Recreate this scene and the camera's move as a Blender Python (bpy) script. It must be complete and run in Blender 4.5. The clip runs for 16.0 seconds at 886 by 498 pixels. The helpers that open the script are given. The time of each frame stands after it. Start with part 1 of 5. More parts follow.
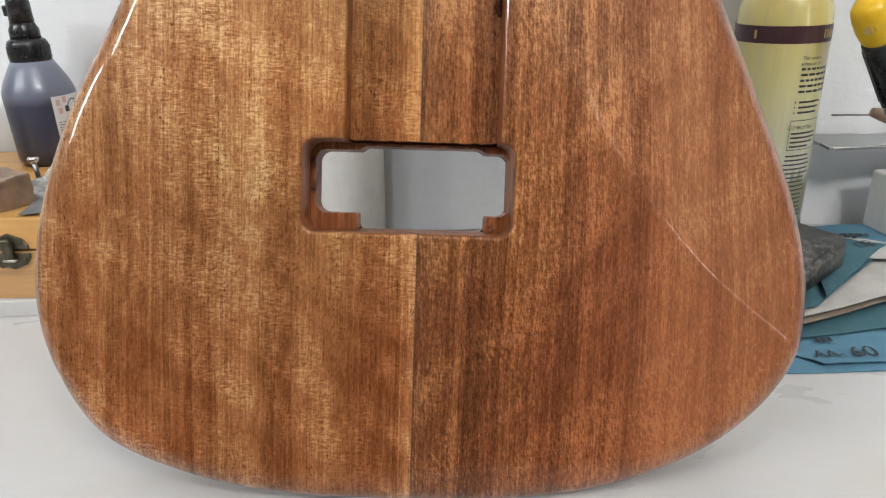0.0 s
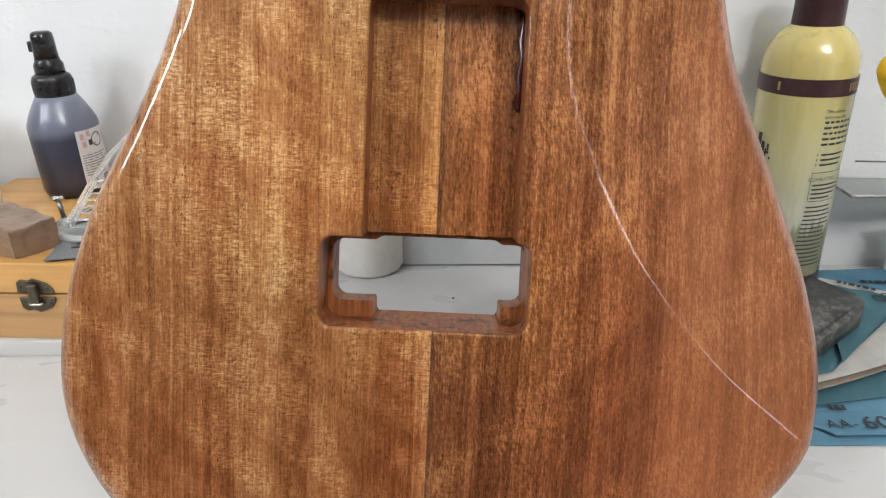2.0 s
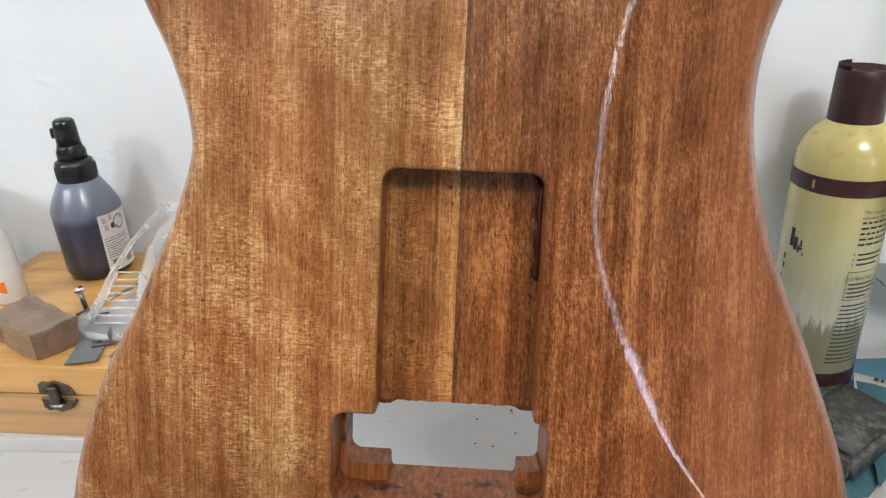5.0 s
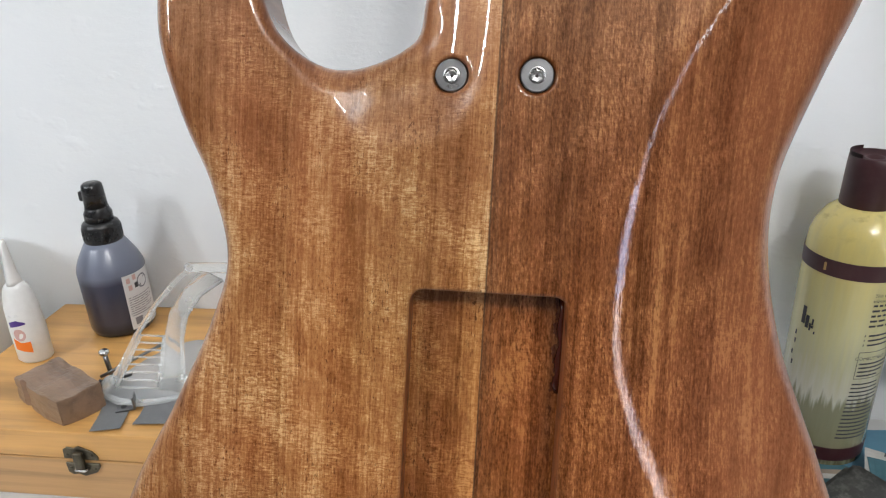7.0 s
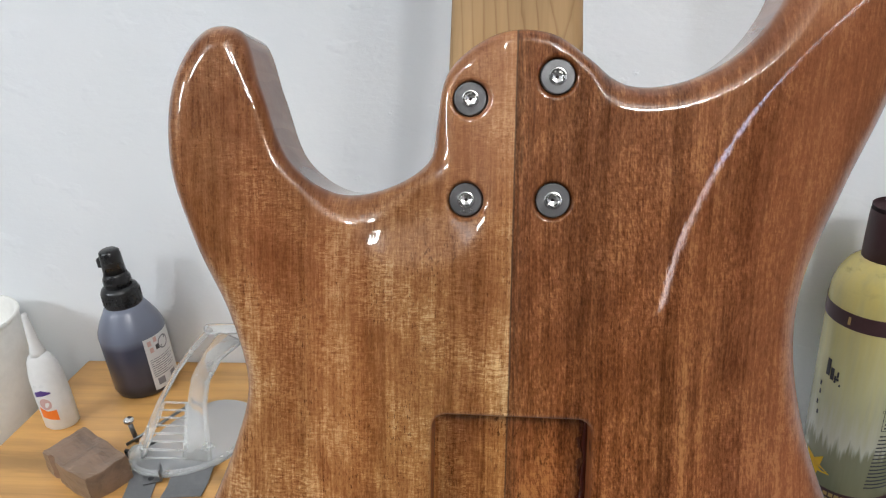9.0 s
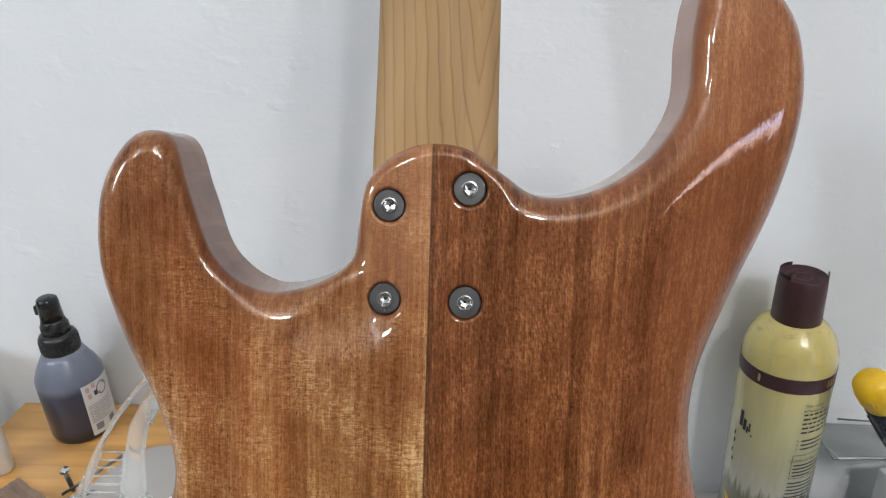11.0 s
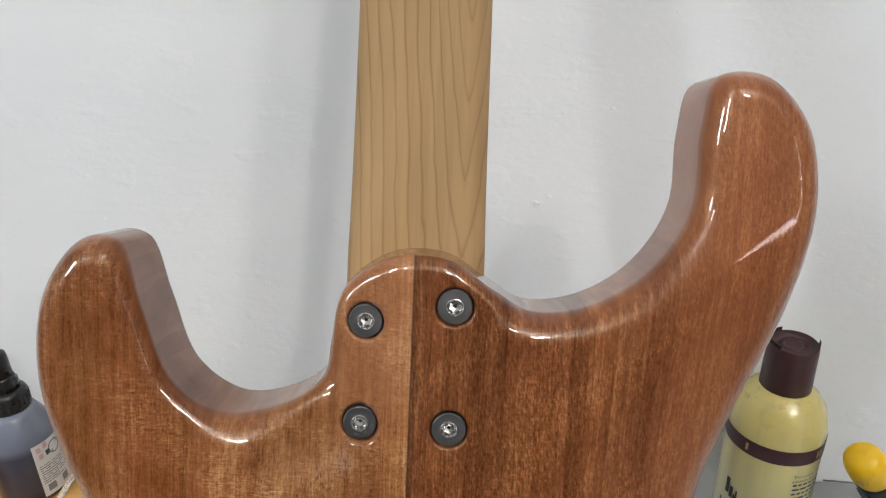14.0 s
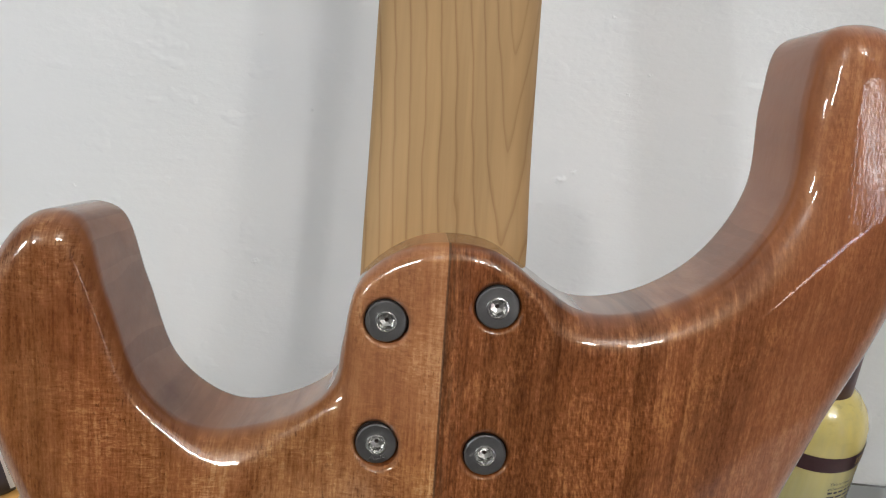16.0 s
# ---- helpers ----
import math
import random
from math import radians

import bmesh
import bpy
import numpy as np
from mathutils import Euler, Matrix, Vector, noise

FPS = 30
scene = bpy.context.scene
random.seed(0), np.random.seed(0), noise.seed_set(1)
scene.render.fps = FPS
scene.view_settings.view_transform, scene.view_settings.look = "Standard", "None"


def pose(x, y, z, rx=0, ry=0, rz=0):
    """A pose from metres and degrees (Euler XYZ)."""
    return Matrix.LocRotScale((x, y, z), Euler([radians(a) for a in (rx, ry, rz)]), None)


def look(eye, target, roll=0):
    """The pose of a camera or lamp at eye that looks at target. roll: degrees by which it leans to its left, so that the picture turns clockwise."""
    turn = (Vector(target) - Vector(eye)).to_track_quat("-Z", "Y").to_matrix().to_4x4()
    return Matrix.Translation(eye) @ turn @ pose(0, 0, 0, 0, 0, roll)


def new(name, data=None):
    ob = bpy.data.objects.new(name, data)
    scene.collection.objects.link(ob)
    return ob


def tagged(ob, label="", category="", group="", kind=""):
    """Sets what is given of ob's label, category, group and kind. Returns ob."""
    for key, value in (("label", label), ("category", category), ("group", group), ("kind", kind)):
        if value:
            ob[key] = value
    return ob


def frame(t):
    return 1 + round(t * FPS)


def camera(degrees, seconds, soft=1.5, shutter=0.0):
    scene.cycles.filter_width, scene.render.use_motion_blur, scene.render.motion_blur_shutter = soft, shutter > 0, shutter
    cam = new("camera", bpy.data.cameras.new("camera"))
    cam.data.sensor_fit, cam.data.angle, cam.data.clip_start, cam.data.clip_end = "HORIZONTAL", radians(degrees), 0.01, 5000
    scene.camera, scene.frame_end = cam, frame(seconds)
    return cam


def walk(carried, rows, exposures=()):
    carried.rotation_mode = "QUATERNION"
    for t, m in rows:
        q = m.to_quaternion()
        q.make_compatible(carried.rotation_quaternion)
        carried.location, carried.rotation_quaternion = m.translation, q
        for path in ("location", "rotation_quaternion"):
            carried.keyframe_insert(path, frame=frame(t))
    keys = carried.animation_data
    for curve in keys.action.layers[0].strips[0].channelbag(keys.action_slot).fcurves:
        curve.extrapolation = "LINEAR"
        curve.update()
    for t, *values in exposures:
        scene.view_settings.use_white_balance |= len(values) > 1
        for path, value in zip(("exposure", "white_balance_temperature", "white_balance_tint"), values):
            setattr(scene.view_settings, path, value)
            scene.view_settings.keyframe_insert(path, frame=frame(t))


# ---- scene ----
cam = camera(64.34, 16.0, soft=1.2)
PATH = [
    (0.0, 0.0141, -0.2668, 0.2235, 67.772, 1.745, -0.43),
    (0.5, 0.0107, -0.2628, 0.2289, 67.367, 1.281, 0.491),
    (1.0, 0.0136, -0.2585, 0.2403, 67.055, 1.525, 0.954),
    (1.5, 0.0158, -0.256, 0.2549, 66.5, 1.669, 1.115),
    (2.0, 0.0166, -0.2501, 0.2721, 65.933, 1.452, 1.286),
    (2.5, 0.0138, -0.2407, 0.2849, 65.773, 1.319, 1.531),
    (3.0, 0.0226, -0.2314, 0.2941, 65.421, 1.805, 1.421),
    (5.5, 0.0227, -0.2059, 0.3482, 65.496, 2.388, 3.666),
    (6.0, 0.02, -0.2032, 0.3609, 66.053, 2.431, 3.749),
    (6.5, 0.0179, -0.2048, 0.3771, 66.549, 2.225, 4.011),
    (7.0, 0.0169, -0.203, 0.3814, 66.606, 1.869, 4.298),
    (7.5, 0.0184, -0.1933, 0.3945, 66.602, 2.089, 4.16),
    (8.0, 0.0155, -0.1858, 0.411, 66.226, 2.86, 3.957),
    (8.5, 0.0135, -0.1806, 0.4205, 65.4, 3.633, 3.998),
    (9.0, 0.0164, -0.1784, 0.432, 65.566, 4.251, 4.577),
    (9.5, 0.0218, -0.1707, 0.4389, 65.817, 4.353, 4.556),
    (10.0, 0.0262, -0.1706, 0.4511, 65.288, 3.757, 3.382),
    (12.5, 0.0438, -0.1901, 0.4961, 66.534, 1.678, 0.898),
    (13.0, 0.0342, -0.168, 0.4996, 65.836, 1.573, 0.556),
    (13.5, 0.0312, -0.1529, 0.5032, 65.142, 1.504, 0.079),
    (14.0, 0.0314, -0.1321, 0.5075, 65.077, 1.062, -0.256),
    (14.5, 0.0272, -0.1154, 0.5043, 64.825, 0.685, -0.371),
    (15.0, 0.0238, -0.102, 0.5028, 64.408, 0.505, -0.251),
    (15.5, 0.0229, -0.0922, 0.4981, 63.949, -0.176, -0.627),
    (16.0, 0.0139, -0.0849, 0.4902, 62.87, -0.635, -0.879),
]
EXPOSURES = [(0.0, -0.08, 6520, 10), (3.0, 0.03, 6450, 10), (6.0, -0.16, 6400, 10), (9.0, -0.36, 6330, 10), (12.5, -0.44, 6300, 10), (14.0, -0.44, 6580, 10), (16.0, -0.47, 6680, 10)]
walk(cam, [(t, pose(x, y, z, rx, ry, rz)) for t, x, y, z, rx, ry, rz in PATH], EXPOSURES)

# ---- light: one workshop room with ceiling lamps and a window far to the side ----
world = bpy.data.worlds.new("world")
scene.world = world
world.use_nodes = True
world.node_tree.nodes["Background"].inputs[0].default_value = (0.75, 0.85, 1.0, 1)
world.node_tree.nodes["Background"].inputs[1].default_value = 0.3


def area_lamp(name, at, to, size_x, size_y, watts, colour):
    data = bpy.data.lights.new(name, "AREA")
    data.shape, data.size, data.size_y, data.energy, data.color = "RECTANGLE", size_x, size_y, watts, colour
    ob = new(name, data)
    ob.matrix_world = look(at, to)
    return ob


KEY, FAR = (1.0, 0.985, 0.955), (0.92, 0.965, 1.0)
for x, watts in ((0.62, 12.0), (1.02, 12.0)):
    area_lamp("ceiling_tube_light", (x, -1.60, 1.78), (0.0, 0.1, 0.35), 0.09, 0.28, watts, KEY)
area_lamp("ceiling_tube_light", (-1.65, -1.70, 1.78), (-0.1, 0.1, 0.35), 0.09, 0.28, 16, FAR)
# added upward lamps: their bounce off the ceiling brightens and softens shadows
area_lamp("added_ceiling_fill", (0.85, -1.60, 1.80), (0.85, -1.60, 2.3), 0.32, 0.6, 45, KEY)
area_lamp("added_ceiling_fill", (-1.65, -1.70, 1.80), (-1.65, -1.70, 2.3), 0.035, 0.6, 27, FAR)
# panes of a far window: low bluish ones, a brighter upper one, a faint top light
# low warm lamp, no pane: added to tint the crease's reflection pink
area_lamp("window_light", (2.17, -2.70, 0.24), (0.2, 0.2, 0.35), 0.12, 0.36, 2.4, (1.0, 0.80, 0.76))
area_lamp("window_light", (2.17, -2.70, 0.60), (0.2, 0.2, 0.35), 0.12, 0.36, 2.6, (0.68, 0.74, 1.0))
area_lamp("window_light", (2.17, -2.70, 0.94), (0.2, 0.2, 0.35), 0.06, 0.32, 0.7, (0.80, 0.84, 1.0))
area_lamp("window_light", (2.17, -2.70, 1.36), (0.2, 0.2, 0.35), 0.06, 0.50, 2.0, (0.90, 0.93, 1.0))
area_lamp("window_light", (2.17, -2.70, 1.95), (0.2, 0.2, 0.35), 0.03, 0.50, 0.6, (0.90, 0.93, 1.0))
area_lamp("window_light", (-2.14, -1.05, 1.36), (0.0, 0.2, 0.25), 0.22, 0.42, 27, (0.92, 0.96, 1.0))


# ---- materials ----
class Shade:
    """Short hand for building a node material."""

    def __init__(self, name, colour=(0.5, 0.5, 0.5), rough=0.5, metal=0.0, **extra):
        self.m = bpy.data.materials.new(name)
        self.m.use_nodes = True
        self.t = self.m.node_tree
        self.b = self.t.nodes["Principled BSDF"]
        self.set("Base Color", (*colour, 1))
        self.set("Roughness", rough)
        self.set("Metallic", metal)
        for key, value in extra.items():
            self.set(key.replace("_", " "), value)
        self.at = self.t.nodes.new("ShaderNodeTexCoord").outputs["Object"]

    def set(self, socket, value):
        if isinstance(value, bpy.types.NodeSocket):
            self.t.links.new(value, self.b.inputs[socket])
        else:
            self.b.inputs[socket].default_value = value

    def plug(self, node, **inputs):
        for key, value in inputs.items():
            spot = node.inputs[int(key[1:])] if key[0] == "i" and key[1:].isdigit() else node.inputs[key.replace("_", " ")]
            if isinstance(value, bpy.types.NodeSocket):
                self.t.links.new(value, spot)
            else:
                spot.default_value = value
        return node

    def scaled(self, scale, source=None):
        n = self.t.nodes.new("ShaderNodeMapping")
        self.plug(n, Vector=source or self.at, Scale=scale)
        return n.outputs[0]

    def noise(self, scale, detail=4, rough=0.55, warp=0.0, source=None):
        n = self.t.nodes.new("ShaderNodeTexNoise")
        self.plug(n, Vector=self.scaled(scale, source), Scale=1.0, Detail=detail, Roughness=rough, Distortion=warp)
        return n.outputs[0]

    def ramp(self, value, *stops):
        n = self.t.nodes.new("ShaderNodeValToRGB")
        self.plug(n, Fac=value)
        el = n.color_ramp.elements
        while len(el) < len(stops):
            el.new(0.5)
        for e, (p, c) in zip(el, stops):
            e.position = p
            e.color = (*c, 1) if isinstance(c, tuple) else (c, c, c, 1)
        return n.outputs[0]

    def mix(self, fac, a, b, how="MIX"):
        n = self.t.nodes.new("ShaderNodeMix")
        n.data_type, n.blend_type = "RGBA", how
        for i, v in ((0, fac), (6, a), (7, b)):
            if isinstance(v, bpy.types.NodeSocket):
                self.t.links.new(v, n.inputs[i])
            else:
                n.inputs[i].default_value = (*v, 1) if isinstance(v, tuple) else v
        return n.outputs[2]

    def math(self, how, a, b=0.0, clamp=False):
        n = self.t.nodes.new("ShaderNodeMath")
        n.operation, n.use_clamp = how, clamp
        self.plug(n, i0=a, i1=b)
        return n.outputs[0]

    def axis(self, k):
        n = self.t.nodes.new("ShaderNodeSeparateXYZ")
        self.plug(n, Vector=self.at)
        return n.outputs[k]

    def bump(self, height, strength=0.2, distance=0.001, socket="Normal"):
        n = self.t.nodes.new("ShaderNodeBump")
        self.plug(n, Height=height, Strength=strength, Distance=distance)
        self.set(socket, n.outputs[0])


def body_wood(name, tones, dark_half, seed):
    """Lacquered mahogany: sawn stripes with crisp edges, turning grain, cross ripples, fibres and open pores."""
    s = Shade(name, rough=0.5)
    n = s.t.nodes.new("ShaderNodeMapping")
    s.plug(n, Vector=s.at, Location=(seed, 0, seed * 0.37))
    base = n.outputs[0]
    n = s.t.nodes.new("ShaderNodeVectorMath")
    n.operation = "MULTIPLY_ADD"
    s.plug(n, i0=s.noise((14, 6, 5.0), 3, source=base), i1=(0.009, 0.0, 0.0), i2=base)
    wood = n.outputs[0]
    n = s.t.nodes.new("ShaderNodeMapping")
    s.plug(n, Vector=base, Rotation=(0, radians(40 if dark_half else -34), 0))
    slant = n.outputs[0]
    n = s.t.nodes.new("ShaderNodeSeparateXYZ")
    s.plug(n, Vector=wood)
    across, along = n.outputs[0], n.outputs[2]

    def steps(scale):
        """A tone of its own for each sawn stripe of growth rings."""
        w = s.t.nodes.new("ShaderNodeTexWhiteNoise")
        w.noise_dimensions = "1D"
        s.plug(w, W=s.math("FLOOR", s.math("ADD", s.math("MULTIPLY", across, scale), s.math("MULTIPLY", s.noise((40, 8, 1.2), 3, source=base), 1.6))))
        return w.outputs[0]

    broad, narrow = steps(105.0), steps(390.0)
    stripe = s.noise((130, 25, 1.0), 3, 0.6, source=wood)
    line = s.noise((620, 90, 3.0), 3, 0.6, source=wood)
    hair = s.noise((1350, 200, 70), 3, 0.66, source=wood)
    grain = s.noise((1150, 200, 400), 3, 0.66, 0.3, source=wood)
    # grain turning in slanting bands and mottled patches
    band = s.noise((9, 8, 50), 3, 0.5, 0.5, source=slant)
    patch = s.noise((48, 12, 17), 4, 0.6, 0.8, source=base)
    mottle = s.noise((260, 60, 70), 3, 0.6, 0.6, source=base)
    # cross ripples, broken where one stripe meets the next
    n = s.t.nodes.new("ShaderNodeCombineXYZ")
    s.plug(n, X=across, Y=0.0, Z=s.math("ADD", along, s.math("MULTIPLY", broad, 0.6)))
    ripple = s.noise((250, 1, 1050), 3, 0.6, 0.8, source=n.outputs[0])
    # flecks where the interlocked grain surfaces at a slant
    n = s.t.nodes.new("ShaderNodeMapping")
    s.plug(n, Vector=base, Rotation=(0, radians(17 if dark_half else -14), 0))
    fleck = s.noise((900, 100, 270), 3, 0.6, 0.4, source=n.outputs[0])
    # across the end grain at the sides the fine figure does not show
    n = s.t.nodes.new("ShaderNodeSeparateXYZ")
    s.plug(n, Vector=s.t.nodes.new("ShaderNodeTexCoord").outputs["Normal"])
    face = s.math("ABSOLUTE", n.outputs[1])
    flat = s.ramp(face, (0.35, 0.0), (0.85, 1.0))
    figure = s.math("ADD", s.math("MULTIPLY", patch, 0.5), s.math("MULTIPLY", band, 0.5))
    show = s.math("MULTIPLY", s.ramp(figure, (0.42, 0.12), (0.60, 1.0)), flat)
    weights = (0.18, 0.10, 0.50, 0.40, 0.62, 0.40, 0.38, 0.40, 0.78) if dark_half else (0.16, 0.09, 0.38, 0.44, 0.44, 0.52, 0.58, 0.36, 0.48)
    value = 0.5
    for wave, weight in zip((broad, narrow, stripe, line, hair, band, patch, mottle, grain), weights):
        swing = s.math("MULTIPLY", s.math("SUBTRACT", wave, 0.5), weight)
        if wave in (line, hair, mottle, grain):
            swing = s.math("MULTIPLY", swing, flat)
        value = s.math("ADD", swing, value)
    value = s.math("ADD", s.math("MULTIPLY", s.math("MULTIPLY", s.math("SUBTRACT", ripple, 0.5), 0.5 if dark_half else 1.15), show), value)
    value = s.math("ADD", s.math("MULTIPLY", s.math("MULTIPLY", s.math("SUBTRACT", fleck, 0.5), 0.95 if dark_half else 0.35), show), value)
    # the wood is livelier low down and calmer towards the neck
    x, z = s.axis(0), s.axis(2)
    high = s.math("ADD", z, s.math("MULTIPLY", s.math("SUBTRACT", s.noise((16, 8, 7), 3, 0.55, 0.4, source=base), 0.5), 0.16))
    calm = s.ramp(s.math("MULTIPLY", high, 2.0), (0.26, 0.95), (0.52, 0.74))
    value = s.math("ADD", s.math("MULTIPLY", s.math("SUBTRACT", value, 0.47), calm), 0.47)
    col = s.ramp(value, (0.16, tones[0]), (0.38, tones[1]), (0.56, tones[2]), (0.80, tones[3]))
    # redder heartwood in slow drifts and stripes
    red = s.math("ADD", s.math("MULTIPLY", s.noise((9, 8, 5), 2, 0.5, 0.4, source=base), 0.7), s.math("MULTIPLY", s.noise((75, 8, 1.5), 2, source=wood), 0.3))
    col = s.mix(s.ramp(red, (0.42, 0.0), (0.60, 0.75)), col, (1.0, 0.76, 0.66), "MULTIPLY")
    # the lower board is more golden than the heartwood near the neck
    gold = s.ramp(s.math("MULTIPLY", high, 2.0), (0.02, 0.1), (0.14, 1.0), (0.31, 1.0), (0.47, 0.0))
    if dark_half:
        gold = s.math("MULTIPLY", gold, s.ramp(s.math("MULTIPLY", x, 5.0), (0.20, 1.0), (0.50, 0.1)))
    else:
        gold = s.math("MULTIPLY", gold, s.ramp(s.math("MULTIPLY", x, -5.0), (0.28, 1.0), (0.62, 0.1)))
    col = s.mix(gold, col, s.mix(1.0, col, (1.18, 1.35, 1.28), "MULTIPLY"))
    # bottom end redder, and darkened in the colour in place of shade
    col = s.mix(s.ramp(s.math("MULTIPLY", high, 5.0), (0.08, 1.0), (0.40, 0.0)), col, s.mix(1.0, col, (0.84, 0.77, 0.72), "MULTIPLY"))
    if not dark_half:
        # paler towards the outer edge above the lower bout
        outer_pale = s.math("ADD", s.math("MULTIPLY", x, -5.0), s.math("MULTIPLY", s.math("SUBTRACT", s.noise((40, 8, 5), 3, source=base), 0.5), 0.5))
        outer_pale = s.math("MULTIPLY", s.ramp(outer_pale, (0.18, 0.25), (0.50, 1.0)), s.ramp(s.math("MULTIPLY", z, 2.5), (0.16, 0.0), (0.36, 1.0), (0.46, 1.0), (0.58, 0.0)))
        col = s.mix(outer_pale, col, s.mix(1.0, col, (1.18, 1.27, 1.36), "MULTIPLY"))
        # darker and redder towards the horn
        col = s.mix(s.ramp(s.math("MULTIPLY", high, 2.0), (0.45, 0.0), (0.60, 1.0)), col, s.mix(1.0, col, (0.74, 0.66, 0.60), "MULTIPLY"))
    # sides and rounded edges are darker and redder than the flat back
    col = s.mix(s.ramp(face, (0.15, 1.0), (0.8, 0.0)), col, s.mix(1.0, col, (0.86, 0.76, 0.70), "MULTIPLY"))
    if dark_half:
        # pinker and paler towards the outer edge, over the belly cut
        out = s.math("ADD", x, s.math("MULTIPLY", s.math("SUBTRACT", s.noise((30, 8, 4), 3, source=base), 0.5), 0.07))
        col = s.mix(s.ramp(s.math("MULTIPLY", out, 5.0), (0.30, 0.0), (0.62, 0.9)), col, s.mix(0.5, col, (0.34, 0.118, 0.050)))
    # open pores: short dark ticks along the grain, gathered in drifts
    tick = s.noise((1350, 260, 420), 2, 0.5, source=wood)
    few = s.ramp(s.noise((95, 30, 26), 3, 0.6, source=base), (0.40, 0.10), (0.62, 1.0))
    if dark_half:
        few = s.math("MULTIPLY", few, s.ramp(s.math("MULTIPLY", x, 5.0), (0.25, 1.0), (0.50, 0.40)))
    low = 0.555 if dark_half else 0.575
    pore = s.math("MULTIPLY", s.ramp(tick, (low, 0.0), (low + 0.09, 0.62 if dark_half else 0.85)), s.math("MULTIPLY", s.math("MULTIPLY", few, calm), flat))
    col = s.mix(pore, col, tones[4])
    # the dark streak beside the glue line and the pale strip on its other side
    ragged = s.math("MULTIPLY", s.noise((300, 80, 9), 4, 0.65, source=base), 0.55)
    beside = s.math("ABSOLUTE", x)
    if dark_half:
        streak = s.ramp(s.math("ADD", s.math("MULTIPLY", beside, 62.0), ragged), (0.22, 1.0), (0.85, 0.0))
        col = s.mix(s.math("MULTIPLY", streak, s.ramp(hair, (0.36, 0.8), (0.62, 0.1))), col, (0.055, 0.023, 0.009))
    else:
        strip = s.ramp(s.math("ADD", s.math("MULTIPLY", beside, 55.0), ragged), (0.75, 0.42), (1.15, 0.0))
        strip = s.math("MULTIPLY", s.math("MULTIPLY", strip, s.ramp(line, (0.3, 0.5), (0.6, 1.0))), s.ramp(s.noise((60, 20, 22), 3, source=base), (0.38, 0.25), (0.62, 1.0)))
        col = s.mix(strip, col, s.mix(1.0, col, (1.7, 1.8, 1.85), "MULTIPLY"))
        # the heel, cut down into the board, shows paler pinkish wood
        heel = s.math("MULTIPLY", s.ramp(s.math("MULTIPLY", z, 2.0), (0.50, 0.0), (0.56, 1.0)), s.ramp(s.math("MULTIPLY", beside, 20.0), (0.5, 1.0), (0.75, 0.0)))
        col = s.mix(s.math("MULTIPLY", heel, 0.6), col, s.mix(0.5, col, (0.52, 0.235, 0.118)))
    n = s.t.nodes.new("ShaderNodeMath")
    n.operation = "LESS_THAN"
    s.plug(n, i0=beside, i1=0.00035)
    col = s.mix(s.math("MULTIPLY", n.outputs[0], 0.75), col, (0.05, 0.022, 0.012))
    # a dark glue run along one wall of the spring cavity
    run = s.math("ADD", x, s.math("MULTIPLY", s.math("SUBTRACT", s.noise((150, 200, 170), 3, 0.65), 0.5), 0.013))
    dark = s.math("MULTIPLY", s.math("GREATER_THAN", s.axis(1), 0.003), s.math("MULTIPLY", s.math("MULTIPLY", s.math("GREATER_THAN", run, 0.0308), s.math("LESS_THAN", x, 0.036)), s.math("MULTIPLY", s.math("GREATER_THAN", z, 0.129), s.math("LESS_THAN", z, 0.18))))
    col = s.mix(s.math("MULTIPLY", dark, 0.85), col, (0.05, 0.009, 0.004))
    s.set("Base Color", col)
    s.set("Coat Weight", 1.0)
    s.set("Coat Roughness", 0.03)
    s.set("Coat IOR", 1.48)
    # the fibres under the lacquer shine across the grain
    s.set("Roughness", 0.44)
    s.set("Specular IOR Level", s.math("MULTIPLY", s.ramp(value, (0.25, 0.12), (0.75, 0.85)), s.math("SUBTRACT", 1.0, pore)))
    s.set("Specular Tint", (1.0, 0.74, 0.46, 1))
    s.set("Anisotropic", 0.6)
    n = s.t.nodes.new("ShaderNodeCombineXYZ")
    s.plug(n, X=0.998, Y=0.0, Z=-0.065)
    s.set("Tangent", n.outputs[0])
    turn = s.math("MULTIPLY", s.math("ADD", band, patch), 6.0)
    s.bump(s.math("ADD", turn, s.math("ADD", hair, s.math("MULTIPLY", ripple, show))), 0.14, 0.0006)
    # lacquer sunk a little into the grain, with a slow orange-peel wave
    s.bump(s.math("ADD", s.math("MULTIPLY", s.noise((900, 300, 240), 2, 0.6, source=wood), 0.4), s.noise((80, 60, 45), 2, source=base)), 0.065, 0.0008, "Coat Normal")
    return s.m


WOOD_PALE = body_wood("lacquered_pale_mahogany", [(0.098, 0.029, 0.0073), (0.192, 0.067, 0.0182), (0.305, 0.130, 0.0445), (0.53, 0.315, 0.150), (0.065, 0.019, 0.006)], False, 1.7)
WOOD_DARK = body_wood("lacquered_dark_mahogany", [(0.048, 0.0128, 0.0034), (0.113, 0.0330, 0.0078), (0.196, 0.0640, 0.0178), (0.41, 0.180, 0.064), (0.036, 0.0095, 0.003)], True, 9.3)

